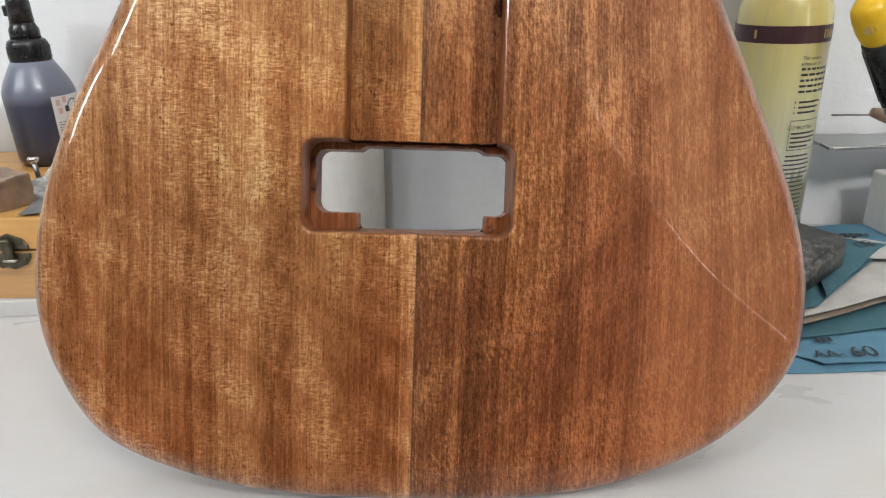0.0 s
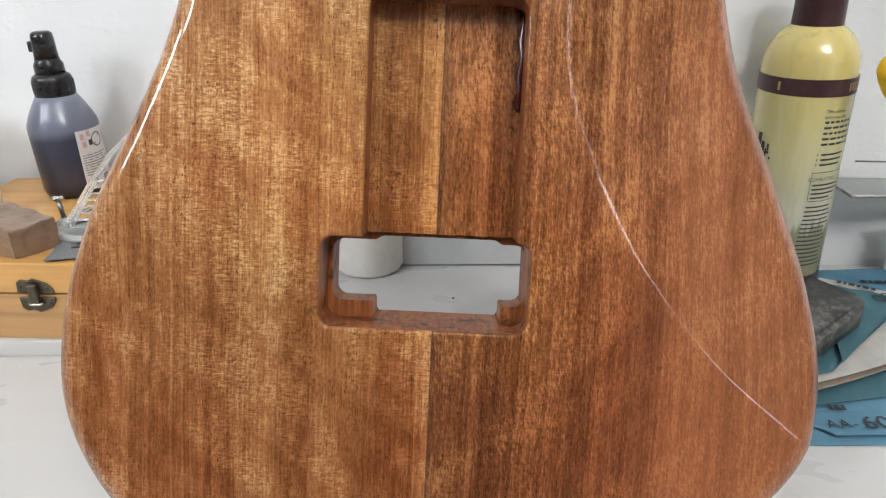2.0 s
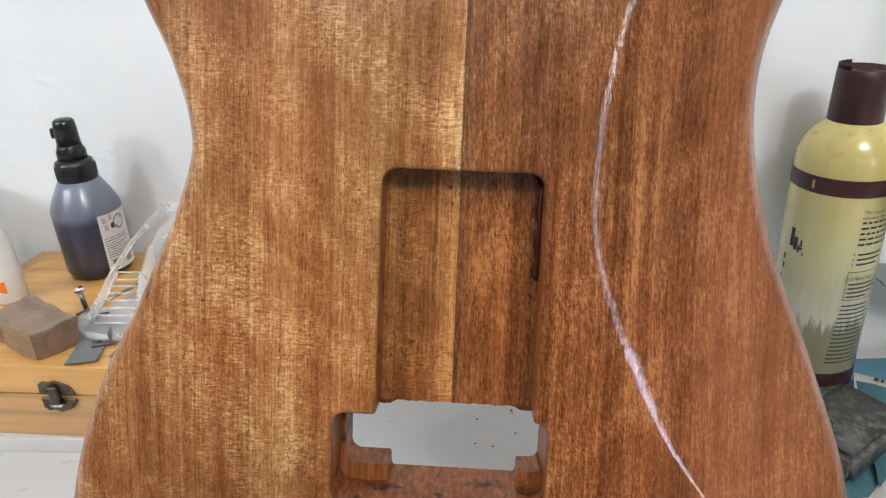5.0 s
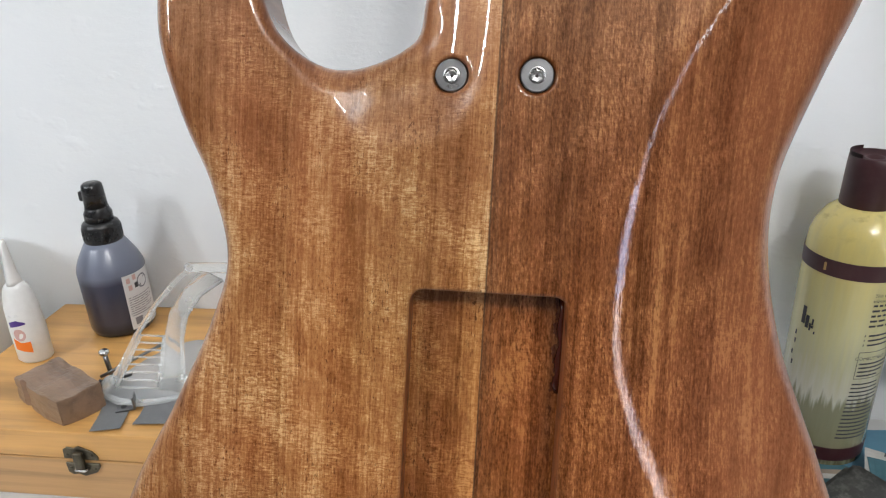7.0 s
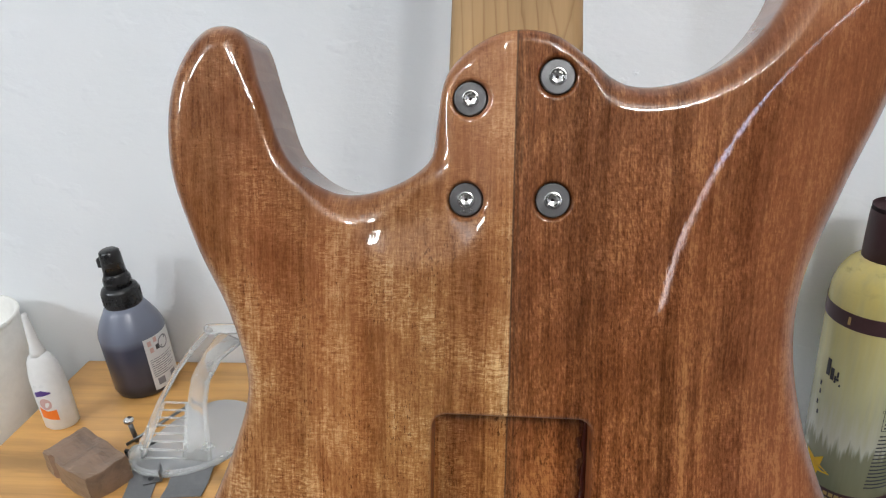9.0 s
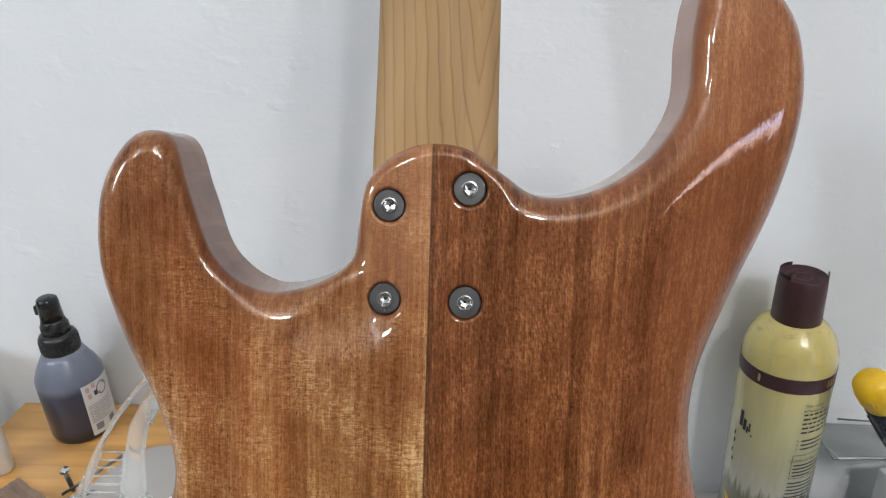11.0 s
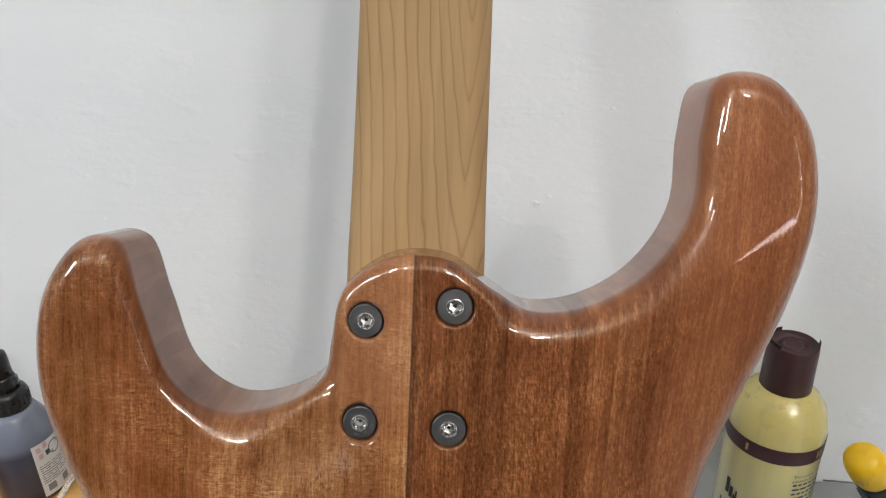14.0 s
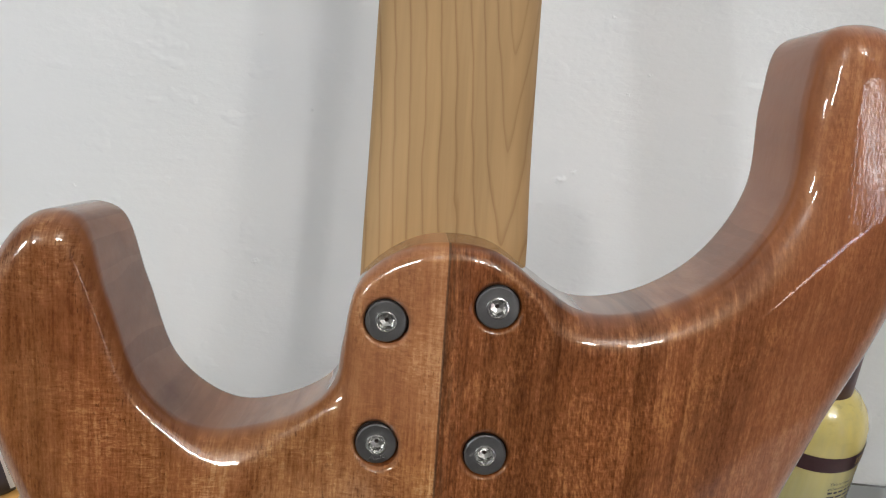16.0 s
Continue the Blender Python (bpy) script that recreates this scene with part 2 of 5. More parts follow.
# the cavity floor is unsanded, soaked with sealer and redder; recess shade is painted into the pale half's darker tones
# too
CAVITY_PALE = body_wood("sealed_shaded_pale_cavity", [(0.085, 0.024, 0.0056), (0.165, 0.053, 0.0132), (0.255, 0.095, 0.0266), (0.43, 0.205, 0.075), (0.036, 0.009, 0.003)], False, 1.7)
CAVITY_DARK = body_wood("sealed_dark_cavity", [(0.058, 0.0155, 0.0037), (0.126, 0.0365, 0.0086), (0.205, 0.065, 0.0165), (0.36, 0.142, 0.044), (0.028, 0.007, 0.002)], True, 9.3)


def raw_wood():
    s = Shade("thinly_sealed_mahogany", rough=0.5, Coat_Weight=0.35, Coat_Roughness=0.2, Specular_IOR_Level=0.15)
    grain = s.noise((500, 120, 35), 4, 0.6)
    # dark pools of dried sealer
    pool = s.ramp(s.noise((95, 95, 95), 3, 0.6, 0.6), (0.56, 0.0), (0.68, 0.85))
    s.set("Base Color", s.mix(pool, s.ramp(grain, (0.3, (0.13, 0.036, 0.010)), (0.55, (0.27, 0.088, 0.027)), (0.72, (0.37, 0.142, 0.050))), (0.022, 0.006, 0.003)))
    s.bump(grain, 0.3, 0.0008)
    return s.m


WOOD_RAW = raw_wood()


def maple():
    """Pale maple with thin brown growth lines that close to arches."""
    s = Shade("satin_maple", rough=0.6, Coat_Weight=0.0, Specular_IOR_Level=0.25)
    # growth lines run along the neck and close to narrow points on one side of it
    off = s.math("SUBTRACT", s.axis(0), 0.0185)
    off = s.math("SQRT", s.math("ADD", s.math("MULTIPLY", off, off), 0.0000008))
    rise = s.math("MULTIPLY", s.math("SUBTRACT", s.axis(2), 0.384), s.math("ADD", 0.055, s.math("MULTIPLY", s.ramp(s.math("MULTIPLY", off, 40.0), (0.0, 1.0), (0.7, 0.0)), 0.11)))
    far = s.math("SUBTRACT", off, rise)
    far = s.math("ADD", far, s.math("MULTIPLY", s.noise((30, 10, 9), 3), 0.0075))
    far = s.math("ADD", far, s.math("MULTIPLY", s.noise((150, 10, 60), 2), 0.0012))
    wave = s.math("FRACT", s.math("MULTIPLY", far, 205.0))
    col = s.ramp(wave, (0.0, (0.38, 0.236, 0.110)), (0.15, (0.42, 0.268, 0.128)), (0.80, (0.395, 0.248, 0.116)), (0.965, (0.29, 0.168, 0.072)), (1.0, (0.38, 0.236, 0.110)))
    col = s.mix(0.5, col, s.ramp(s.noise((420, 200, 12), 3), (0.3, 0.72), (0.7, 1.0)), "MULTIPLY")
    col = s.mix(s.ramp(s.noise((30, 10, 6), 2), (0.4, 0.0), (0.7, 0.35)), col, (0.56, 0.37, 0.19))
    s.set("Base Color", col)
    s.bump(s.noise((500, 200, 15), 2), 0.05, 0.0005)
    return s.m


MAPLE = maple()


def wall_paint():
    s = Shade("white_wall_paint", rough=0.45)
    s.set("Base Color", s.mix(s.ramp(s.noise((5, 5, 7), 4), (0.35, 0.0), (0.7, 1.0)), (0.79, 0.82, 0.84), (0.845, 0.865, 0.875)))
    fine = s.noise((60, 60, 130), 5, 0.6)
    dents = s.noise((23, 23, 37), 3, 0.5)
    lumps = s.ramp(dents, (0.60, 0.0), (0.80, 1.0))
    brush = s.noise((150, 150, 260), 3, 0.55, 0.4)
    rough = s.ramp(s.noise((9, 9, 6), 2), (0.42, 0.15), (0.62, 1.0))
    s.bump(s.math("ADD", s.math("ADD", s.math("MULTIPLY", fine, 0.5), lumps), s.math("MULTIPLY", s.math("MULTIPLY", brush, rough), 0.45)), 0.42, 0.002)
    return s.m


WALL = wall_paint()


def table_top():
    s = Shade("white_table_laminate", rough=0.28)
    smear = s.noise((7, 16, 5), 4, 0.6, 0.5)
    col = s.mix(s.ramp(smear, (0.4, 0.0), (0.72, 0.6)), (0.53, 0.53, 0.525), (0.49, 0.465, 0.42))
    specks = s.noise((220, 220, 220), 2)
    s.set("Base Color", s.mix(s.ramp(specks, (0.74, 0.0), (0.77, 0.7)), col, (0.35, 0.28, 0.2)))
    s.set("Roughness", s.ramp(smear, (0.3, 0.22), (0.7, 0.42)))
    s.bump(s.noise((40, 40, 40), 3), 0.04, 0.001)
    return s.m


TABLE = table_top()
ROOM = Shade("room_plaster", (0.70, 0.69, 0.68), 0.8).m
# unseen walls and floor, kept dark so the lacquer reflects less
ROOM_WALL = Shade("unseen_room_grey", (0.26, 0.25, 0.24), 0.8).m
ROOM_FLOOR = Shade("room_floor", (0.12, 0.11, 0.10), 0.6).m


def pine(name, tint):
    s = Shade(name, rough=0.42, Coat_Weight=0.3, Coat_Roughness=0.25)
    grain = s.noise((3, 60, 75), 5, 0.6, 0.4)
    col = s.ramp(grain, (0.3, tuple(0.62 * c for c in tint)), (0.5, tint), (0.7, tuple(min(1, 1.2 * c) for c in tint)))
    knots = s.noise((26, 30, 30), 2)
    col = s.mix(s.ramp(knots, (0.70, 0.0), (0.76, 0.7)), col, (0.28, 0.10, 0.02))
    s.set("Base Color", s.mix(s.ramp(s.noise((9, 40, 12), 4), (0.5, 0.0), (0.75, 0.35)), col, (0.22, 0.13, 0.05)))
    s.bump(grain, 0.08, 0.0008)
    return s.m


PINE = pine("varnished_pine", (0.60, 0.325, 0.10))
PINE_FRONT = pine("aged_pine_front", (0.48, 0.27, 0.105))


def worn(name, colour, rough, dirt=(0.2, 0.18, 0.15), amount=0.4, scale=60, metal=0.0, **extra):
    s = Shade(name, rough=rough, metal=metal, **extra)
    a = s.noise((scale, scale, scale), 5, 0.6)
    b = s.noise((scale * 6, scale * 6, scale * 6), 3)
    s.set("Base Color", s.mix(s.math("MULTIPLY", s.ramp(a, (0.45, 0.0), (0.75, 1.0)), amount), s.mix(s.ramp(b, (0.3, 0.0), (0.7, 0.25)), colour, tuple(0.75 * c for c in colour)), dirt))
    s.set("Roughness", s.ramp(a, (0.3, max(0.02, rough - 0.08)), (0.7, min(1, rough + 0.12))))
    s.bump(b, 0.06, 0.0005)
    return s.m


STEEL = worn("brushed_steel", (0.235, 0.235, 0.24), 0.34, (0.2, 0.2, 0.2), 0.4, 300, 1.0)
STEEL_BRIGHT = worn("bright_steel", (0.75, 0.75, 0.73), 0.16, (0.4, 0.4, 0.4), 0.3, 200, 1.0)
GLUE = Shade("dried_red_brown_glue", (0.05, 0.009, 0.004), 0.2).m
DARK_GAP = Shade("recess_shade_black", (0.015, 0.008, 0.006), 0.35).m
BLACK_PLASTIC = worn("black_plastic", (0.012, 0.012, 0.013), 0.28, (0.05, 0.05, 0.05), 0.3, 90)
MAROON = worn("maroon_plastic", (0.05, 0.014, 0.018), 0.38, (0.09, 0.05, 0.05), 0.5, 60)
YELLOW = worn("yellow_plastic", (0.85, 0.52, 0.01), 0.36, (0.4, 0.22, 0.02), 0.35, 70)
WHITE_PLASTIC = worn("white_plastic", (0.74, 0.74, 0.72), 0.35, (0.6, 0.58, 0.52), 0.3, 30, Subsurface_Weight=0.0)
GREY_STRIP = worn("grey_abrasive_strip", (0.16, 0.165, 0.17), 0.75, (0.25, 0.25, 0.25), 0.4, 120)
BRONZE = worn("aged_bronze", (0.10, 0.085, 0.06), 0.42, (0.22, 0.20, 0.14), 0.6, 130, 0.85)
BLOCK_WOOD = pine("rough_brown_wood", (0.235, 0.150, 0.098))
BLUE_PAPER = worn("blue_sandpaper_back", (0.085, 0.21, 0.30), 0.8, (0.13, 0.26, 0.35), 0.5, 25)
TEAL_PAPER = worn("teal_sandpaper_back", (0.05, 0.135, 0.165), 0.8, (0.085, 0.18, 0.22), 0.5, 25)
CREAM_PAPER = worn("worn_white_paper", (0.50, 0.49, 0.46), 0.75, (0.25, 0.24, 0.225), 0.5, 30)
GRIT = worn("grit_side", (0.30, 0.24, 0.18), 0.9, (0.14, 0.12, 0.1), 0.5, 80)
RUBBER = worn("dark_rubber", (0.034, 0.034, 0.031), 0.5, (0.26, 0.26, 0.24), 0.6, 170)
INK = Shade("dark_print", (0.035, 0.035, 0.04), 0.6).m
INK_GREY = Shade("grey_print", (0.20, 0.20, 0.22), 0.6).m
INK_GOLD = Shade("gold_print", (0.5, 0.33, 0.12), 0.5).m
INK_RED = Shade("faded_red_print", (0.56, 0.36, 0.33), 0.6).m
LABEL_WHITE = worn("white_label", (0.66, 0.66, 0.66), 0.45, (0.5, 0.5, 0.5), 0.4, 60)
ORANGE = Shade("orange_print", (0.85, 0.2, 0.02), 0.45).m
VIOLET = Shade("violet_print", (0.07, 0.03, 0.2), 0.45).m
GREY_TRAY = worn("grey_tray_plastic", (0.42, 0.43, 0.43), 0.3, (0.3, 0.3, 0.3), 0.4, 20)
MILKY = Shade("milky_clear_plastic", (0.62, 0.64, 0.65), 0.12, Transmission_Weight=0.55, IOR=1.25).m
BACK_PANEL = worn("white_panel_board", (0.46, 0.475, 0.475), 0.6, (0.4, 0.4, 0.39), 0.25, 25)
CUP_CREAM = worn("cream_glazed_plastic", (0.84, 0.83, 0.78), 0.35, (0.6, 0.59, 0.54), 0.4, 25)


def cloudy_bottle():
    """Dark violet liquid behind a cloudy wall; the wall is emptier and paler above the liquid."""
    s = Shade("cloudy_bottle_violet", rough=0.3, Coat_Weight=0.2, Coat_Roughness=0.12)
    z = s.math("ADD", s.axis(2), s.math("MULTIPLY", s.noise((60, 60, 20), 3), 0.004))
    col = s.ramp(s.math("MULTIPLY", z, 10.0), (0.10, (0.008, 0.008, 0.014)), (0.17, (0.030, 0.033, 0.056)), (0.55, (0.036, 0.040, 0.068)), (0.63, (0.15, 0.165, 0.22)), (0.95, (0.20, 0.22, 0.28)))
    s.set("Base Color", s.mix(s.ramp(s.noise((40, 40, 12), 3), (0.35, 0.0), (0.7, 0.15)), col, (0.12, 0.13, 0.18)))
    s.bump(s.noise((50, 50, 30), 2), 0.05, 0.001)
    return s.m


def polish_bottle():
    """Cloudy pale-yellow bottle with a film of polish; streaks and a clear zone low down."""
    s = Shade("cloudy_yellow_bottle", rough=0.24, Coat_Weight=0.6, Coat_Roughness=0.1)
    streak = s.noise((95, 95, 9), 4, 0.6)
    z = s.math("ADD", s.axis(2), s.math("MULTIPLY", s.math("SUBTRACT", s.noise((330, 330, 16), 3), 0.5), 0.045))
    col = s.ramp(s.math("MULTIPLY", z, 5.0), (0.03, (0.12, 0.105, 0.05)), (0.10, (0.25, 0.25, 0.15)), (0.29, (0.28, 0.28, 0.18)), (0.335, (0.60, 0.60, 0.50)), (0.47, (0.54, 0.53, 0.34)), (0.60, (0.60, 0.57, 0.30)), (0.82, (0.65, 0.57, 0.22)), (1.0, (0.67, 0.56, 0.185)))
    col = s.mix(s.ramp(streak, (0.45, 0.0), (0.7, 0.28)), col, (0.36, 0.35, 0.22))
    # grimy smudges round the neck and shoulder
    grime = s.math("MULTIPLY", s.ramp(s.noise((70, 70, 170), 4, 0.6), (0.55, 0.0), (0.75, 0.6)), s.ramp(s.math("MULTIPLY", s.axis(2), 4.5), (0.80, 0.0), (0.92, 1.0)))
    s.set("Base Color", s.mix(grime, col, (0.20, 0.16, 0.07)))
    return s.m


VIOLET_BOTTLE = cloudy_bottle()
YELLOW_BOTTLE = polish_bottle()


def clear_plastic():
    s = Shade("milky_clear_plastic", (0.90, 0.91, 0.90), 0.2, Transmission_Weight=0.80, IOR=1.22)
    s.set("Roughness", s.ramp(s.noise((60, 60, 60), 3), (0.35, 0.10), (0.7, 0.32)))
    return s.m


CLEAR = clear_plastic()


# ---- mesh helpers ----
def link_mesh(name, mesh, material, parent=None, label="", smooth=True):
    if material:
        mesh.materials.append(material)
    if smooth:
        mesh.polygons.foreach_set("use_smooth", [True] * len(mesh.polygons))
    ob = new(name, mesh)
    if parent:
        ob.parent = parent
    if label:
        tagged(ob, label)
    return ob


def part(name, bm, material, parent=None, label="", smooth=False):
    mesh = bpy.data.meshes.new(name)
    bmesh.ops.recalc_face_normals(bm, faces=bm.faces)
    bm.to_mesh(mesh)
    bm.free()
    return link_mesh(name, mesh, material, parent, label, smooth)


def thing(name, m, label, category, group=""):
    ob = new(name)
    ob.empty_display_size = 0.02
    ob.matrix_world = m
    return tagged(ob, label, category, group)


def box(bm, lo, hi, bevel=0.0, m=None):
    made = bmesh.ops.create_cube(bm, size=1.0)["verts"]
    size = [hi[k] - lo[k] for k in range(3)]
    mid = [(hi[k] + lo[k]) / 2 for k in range(3)]
    for v in made:
        v.co = Vector([v.co[k] * size[k] + mid[k] for k in range(3)])
    if bevel:
        edges = list({e for v in made for e in v.link_edges})
        got = bmesh.ops.bevel(bm, geom=edges, offset=bevel, segments=2, affect="EDGES", profile=0.6)
        made = list({v for f in got["faces"] for v in f.verts} | {v for v in made if v.is_valid})
    if m is not None:
        bmesh.ops.transform(bm, matrix=m, verts=made)
    return bm


def lathe(bm, profile, turns=48, at=(0, 0, 0), close=True):
    """Turns a profile of (radius, height) round z."""
    rings = []
    for r, h in profile:
        rings.append([bm.verts.new((at[0] + r * math.cos(2 * math.pi * k / turns), at[1] + r * math.sin(2 * math.pi * k / turns), at[2] + h)) for k in range(turns)])
    for a, b in zip(rings, rings[1:]):
        for k in range(turns):
            bm.faces.new((a[k], a[(k + 1) % turns], b[(k + 1) % turns], b[k]))
    if close:
        bm.faces.new(list(reversed(rings[0])))
        bm.faces.new(rings[-1])
    return bm


def prism(bm, outline, z0, z1):
    """An outline of (x, y) drawn up from z0 to z1."""
    low = [bm.verts.new((x, y, z0)) for x, y in outline]
    high = [bm.verts.new((x, y, z1)) for x, y in outline]
    bm.faces.new(list(reversed(low)))
    bm.faces.new(high)
    for k in range(len(low)):
        j = (k + 1) % len(low)
        bm.faces.new((low[k], low[j], high[j], high[k]))
    return bm


def tube(bm, points, radius, turns=10):
    """A round bar along a line of points."""
    pts = [Vector(p) for p in points]
    rings = []
    for k, p in enumerate(pts):
        way = (pts[min(k + 1, len(pts) - 1)] - pts[max(k - 1, 0)]).normalized()
        side = way.orthogonal().normalized() if k == 0 else (side - way * side.dot(way)).normalized()
        over = way.cross(side)
        r = radius[k] if isinstance(radius, (list, tuple)) else radius
        rings.append([bm.verts.new(p + side * (r * math.cos(2 * math.pi * j / turns)) + over * (r * math.sin(2 * math.pi * j / turns))) for j in range(turns)])
    for a, b in zip(rings, rings[1:]):
        for j in range(turns):
            bm.faces.new((a[j], a[(j + 1) % turns], b[(j + 1) % turns], b[j]))
    bm.faces.new(list(reversed(rings[0])))
    bm.faces.new(rings[-1])
    return bm


def letters(text, size, bend=None):
    """A mesh of flat letters in the xy plane, centred; bend maps each (x, y) to a place."""
    curve = bpy.data.curves.new("letters", "FONT")
    curve.body, curve.size, curve.align_x, curve.align_y = text, size, "CENTER", "CENTER"
    curve.resolution_u = 3
    ob = bpy.data.objects.new("letters", curve)
    scene.collection.objects.link(ob)
    bpy.context.view_layer.update()
    mesh = bpy.data.meshes.new_from_object(ob.evaluated_get(bpy.context.evaluated_depsgraph_get()))
    bpy.data.objects.remove(ob)
    if bend:
        for v in mesh.vertices:
            v.co = bend(v.co.x, v.co.y)
    return mesh


def round_patch(bm, radius, a0, a1, z0, z1, steps=10):
    """A thin patch on a cylinder round z, between two angles in degrees."""
    low, high = [], []
    for k in range(steps + 1):
        a = radians(a0 + (a1 - a0) * k / steps)
        low.append(bm.verts.new((radius * math.cos(a), radius * math.sin(a), z0)))
        high.append(bm.verts.new((radius * math.cos(a), radius * math.sin(a), z1)))
    for k in range(steps):
        bm.faces.new((low[k], low[k + 1], high[k + 1], high[k]))
    return bm


# ---- the room and the table ----
def slab(name, lo, hi, material, label, category, bevel=0.0, m=None):
    ob = part(name, box(bmesh.new(), lo, hi, bevel), material)
    if m is not None:
        ob.matrix_world = m
    return tagged(ob, label, category, kind="structure")


# the wall behind the table runs slightly askew to it
WALL_Y, WALL_TURN = 0.347, -4.86
ASKEW = pose(0, WALL_Y, 0, 0, 0, WALL_TURN)


def wall_y(x):
    return WALL_Y + math.tan(radians(WALL_TURN)) * x


slab("wall_north", (-2.4, 0.0, -0.75), (3.2, 0.12, 2.3), WALL, "uneven white painted plaster wall behind the bench", "wall", m=ASKEW)
slab("wall_south", (-2.4, -2.9, -0.75), (3.12, -2.78, 2.3), ROOM_WALL, "plain unseen grey wall, added to close the room", "wall")
slab("wall_west", (-2.3, -2.78, -0.75), (-2.18, 0.6, 2.3), ROOM_WALL, "plain unseen grey wall, added to close the room", "wall")
slab("wall_east", (3.0, -2.78, -0.75), (3.12, 0.1, 2.3), ROOM_WALL, "plain unseen grey wall, added to close the room", "wall")
slab("ceiling", (-2.4, -2.9, 2.3), (3.12, 0.8, 2.4), ROOM, "plain unseen pale ceiling, added to close the room", "ceiling")
slab("floor", (-2.4, -2.9, -0.85), (3.12, 0.8, -0.75), ROOM_FLOOR, "plain unseen dark floor, added to close the room", "floor")

table = thing("work_table", pose(0, 0, 0), "white laminate work table with faint smears", "table")
part("tabletop", prism(bmesh.new(), [(-1.2, -0.32), (1.2, -0.32), (1.2, wall_y(1.2) - 0.006), (-1.2, wall_y(-1.2) - 0.006)], -0.04, 0.0), TABLE, table)
for lx in (-1.1, 1.05):
    for ly in (-0.27, 0.15):
        part("leg", box(bmesh.new(), (lx, ly, -0.75), (lx + 0.05, ly + 0.05, -0.04), 0.004), GREY_TRAY, table)

board = tagged(part("white_board", box(bmesh.new(), (-0.75, 0.178, 0.0), (-0.19, 0.352, 0.0128), 0.0015), TABLE), "thin white laminate board lying on the table", "board")


# ---- the guitar, in its own axes: x across, y into the body, z up along the seam ----
THICK, ROUND = 0.042, 0.0115
guitar = new("electric_guitar")
guitar.empty_display_size = 0.05
guitar.matrix_world = Matrix(((0.9979, -0.01999, 0.06153, 0.0), (0.0, 0.95106, 0.30902, 0.0), (-0.0647, -0.30837, 0.94906, 0.085), (0, 0, 0, 1)))
tagged(guitar, "glossy two-tone mahogany electric guitar standing upright, seen from its back", "guitar")

# outline in millimetres: bottom, treble side, small horn, cutaway, heel, cutaway, long horn, bass side
OUTLINE = [
    (0, -85), (-57, -83), (-99, -75), (-133.5, -58.5), (-153, -32), (-162, -4), (-161, 34), (-149, 78), (-131, 117),
    (-115.5, 155), (-109.6, 181), (-117, 211), (-131, 241), (-141.3, 275), (-138.3, 309), (-125, 329), (-111.5, 328),
    (-102, 304), (-91, 276), (-72, 263), (-53, 265), (-35.5, 276), (-32, 292), (-27, 313), (-9, 326.3), (13, 326.3),
    (30, 315.5), (44, 307.5), (66, 309.5), (89, 323.5), (104, 348), (105.5, 379), (110, 398.5), (125, 400),
    (142, 384), (149, 356), (143.5, 311), (129, 267), (118.5, 228), (118, 198), (129, 154), (150.5, 101), (168, 54), (173.5, 12),
    (164, -23), (137, -53), (94, -74.5), (47, -83.5)]
CREASE = [(190, -30), (163, -9), (122, 24), (92, 62), (70.5, 103), (56.5, 145), (53.5, 180), (58.5, 220), (70, 258), (93, 299), (128, 337), (165, 366)]
SCOOP = [(8, 352), (6, 310), (5, 280), (3, 262), (-3, 246), (-14, 234), (-32, 227), (-52, 226), (-64, 231), (-76, 244), (-84, 257), (-88, 270), (-93, 300), (-98, 330), (-100, 350)]


def spline(nodes, closed, steps=24):
    """A smooth line through the nodes."""
    p = np.array(nodes, float)
    n = len(p)
    out = []
    for k in range(n if closed else n - 1):
        if closed:
            a, b, c, d = p[(k - 1) % n], p[k], p[(k + 1) % n], p[(k + 2) % n]
        else:
            a, b, c, d = p[max(k - 1, 0)], p[k], p[k + 1], p[min(k + 2, n - 1)]
        span = [max(np.linalg.norm(q - r), 1e-6) ** 0.5 for q, r in ((b, a), (c, b), (d, c))]
        m1 = (c - b) + span[1] * ((b - a) / span[0] - (c - a) / (span[0] + span[1])) if k or closed else (c - b)
        m2 = (c - b) + span[1] * ((d - c) / span[2] - (d - b) / (span[1] + span[2])) if k < n - 2 or closed else (c - b)
        for j in range(steps):
            u = j / steps
            out.append((2 * u**3 - 3 * u**2 + 1) * b + (u**3 - 2 * u**2 + u) * m1 + (3 * u**2 - 2 * u**3) * c + (u**3 - u**2) * m2)
    if not closed:
        out.append(p[-1])
    return np.array(out)


def distance(line, x, z, closed):
    """Distance of points to a broken line."""
    a = line
    b = np.roll(line, -1, 0)
    if not closed:
        a, b = a[:-1], b[:-1]
    best = np.full(x.shape, 1e9)
    for (ax, az), (bx, bz) in zip(a, b):
        dx, dz = bx - ax, bz - az
        u = np.clip(((x - ax) * dx + (z - az) * dz) / max(dx * dx + dz * dz, 1e-9), 0, 1)
        best = np.minimum(best, (x - ax - u * dx) ** 2 + (z - az - u * dz) ** 2)
    return np.sqrt(best)


def within(line, x, z):
    """Whether points lie inside a closed broken line."""
    odd = np.zeros(x.shape, bool)
    for (ax, az), (bx, bz) in zip(line, np.roll(line, -1, 0)):
        if az != bz:
            odd ^= ((az > z) != (bz > z)) & (x < (bx - ax) * (z - az) / (bz - az) + ax)
    return odd


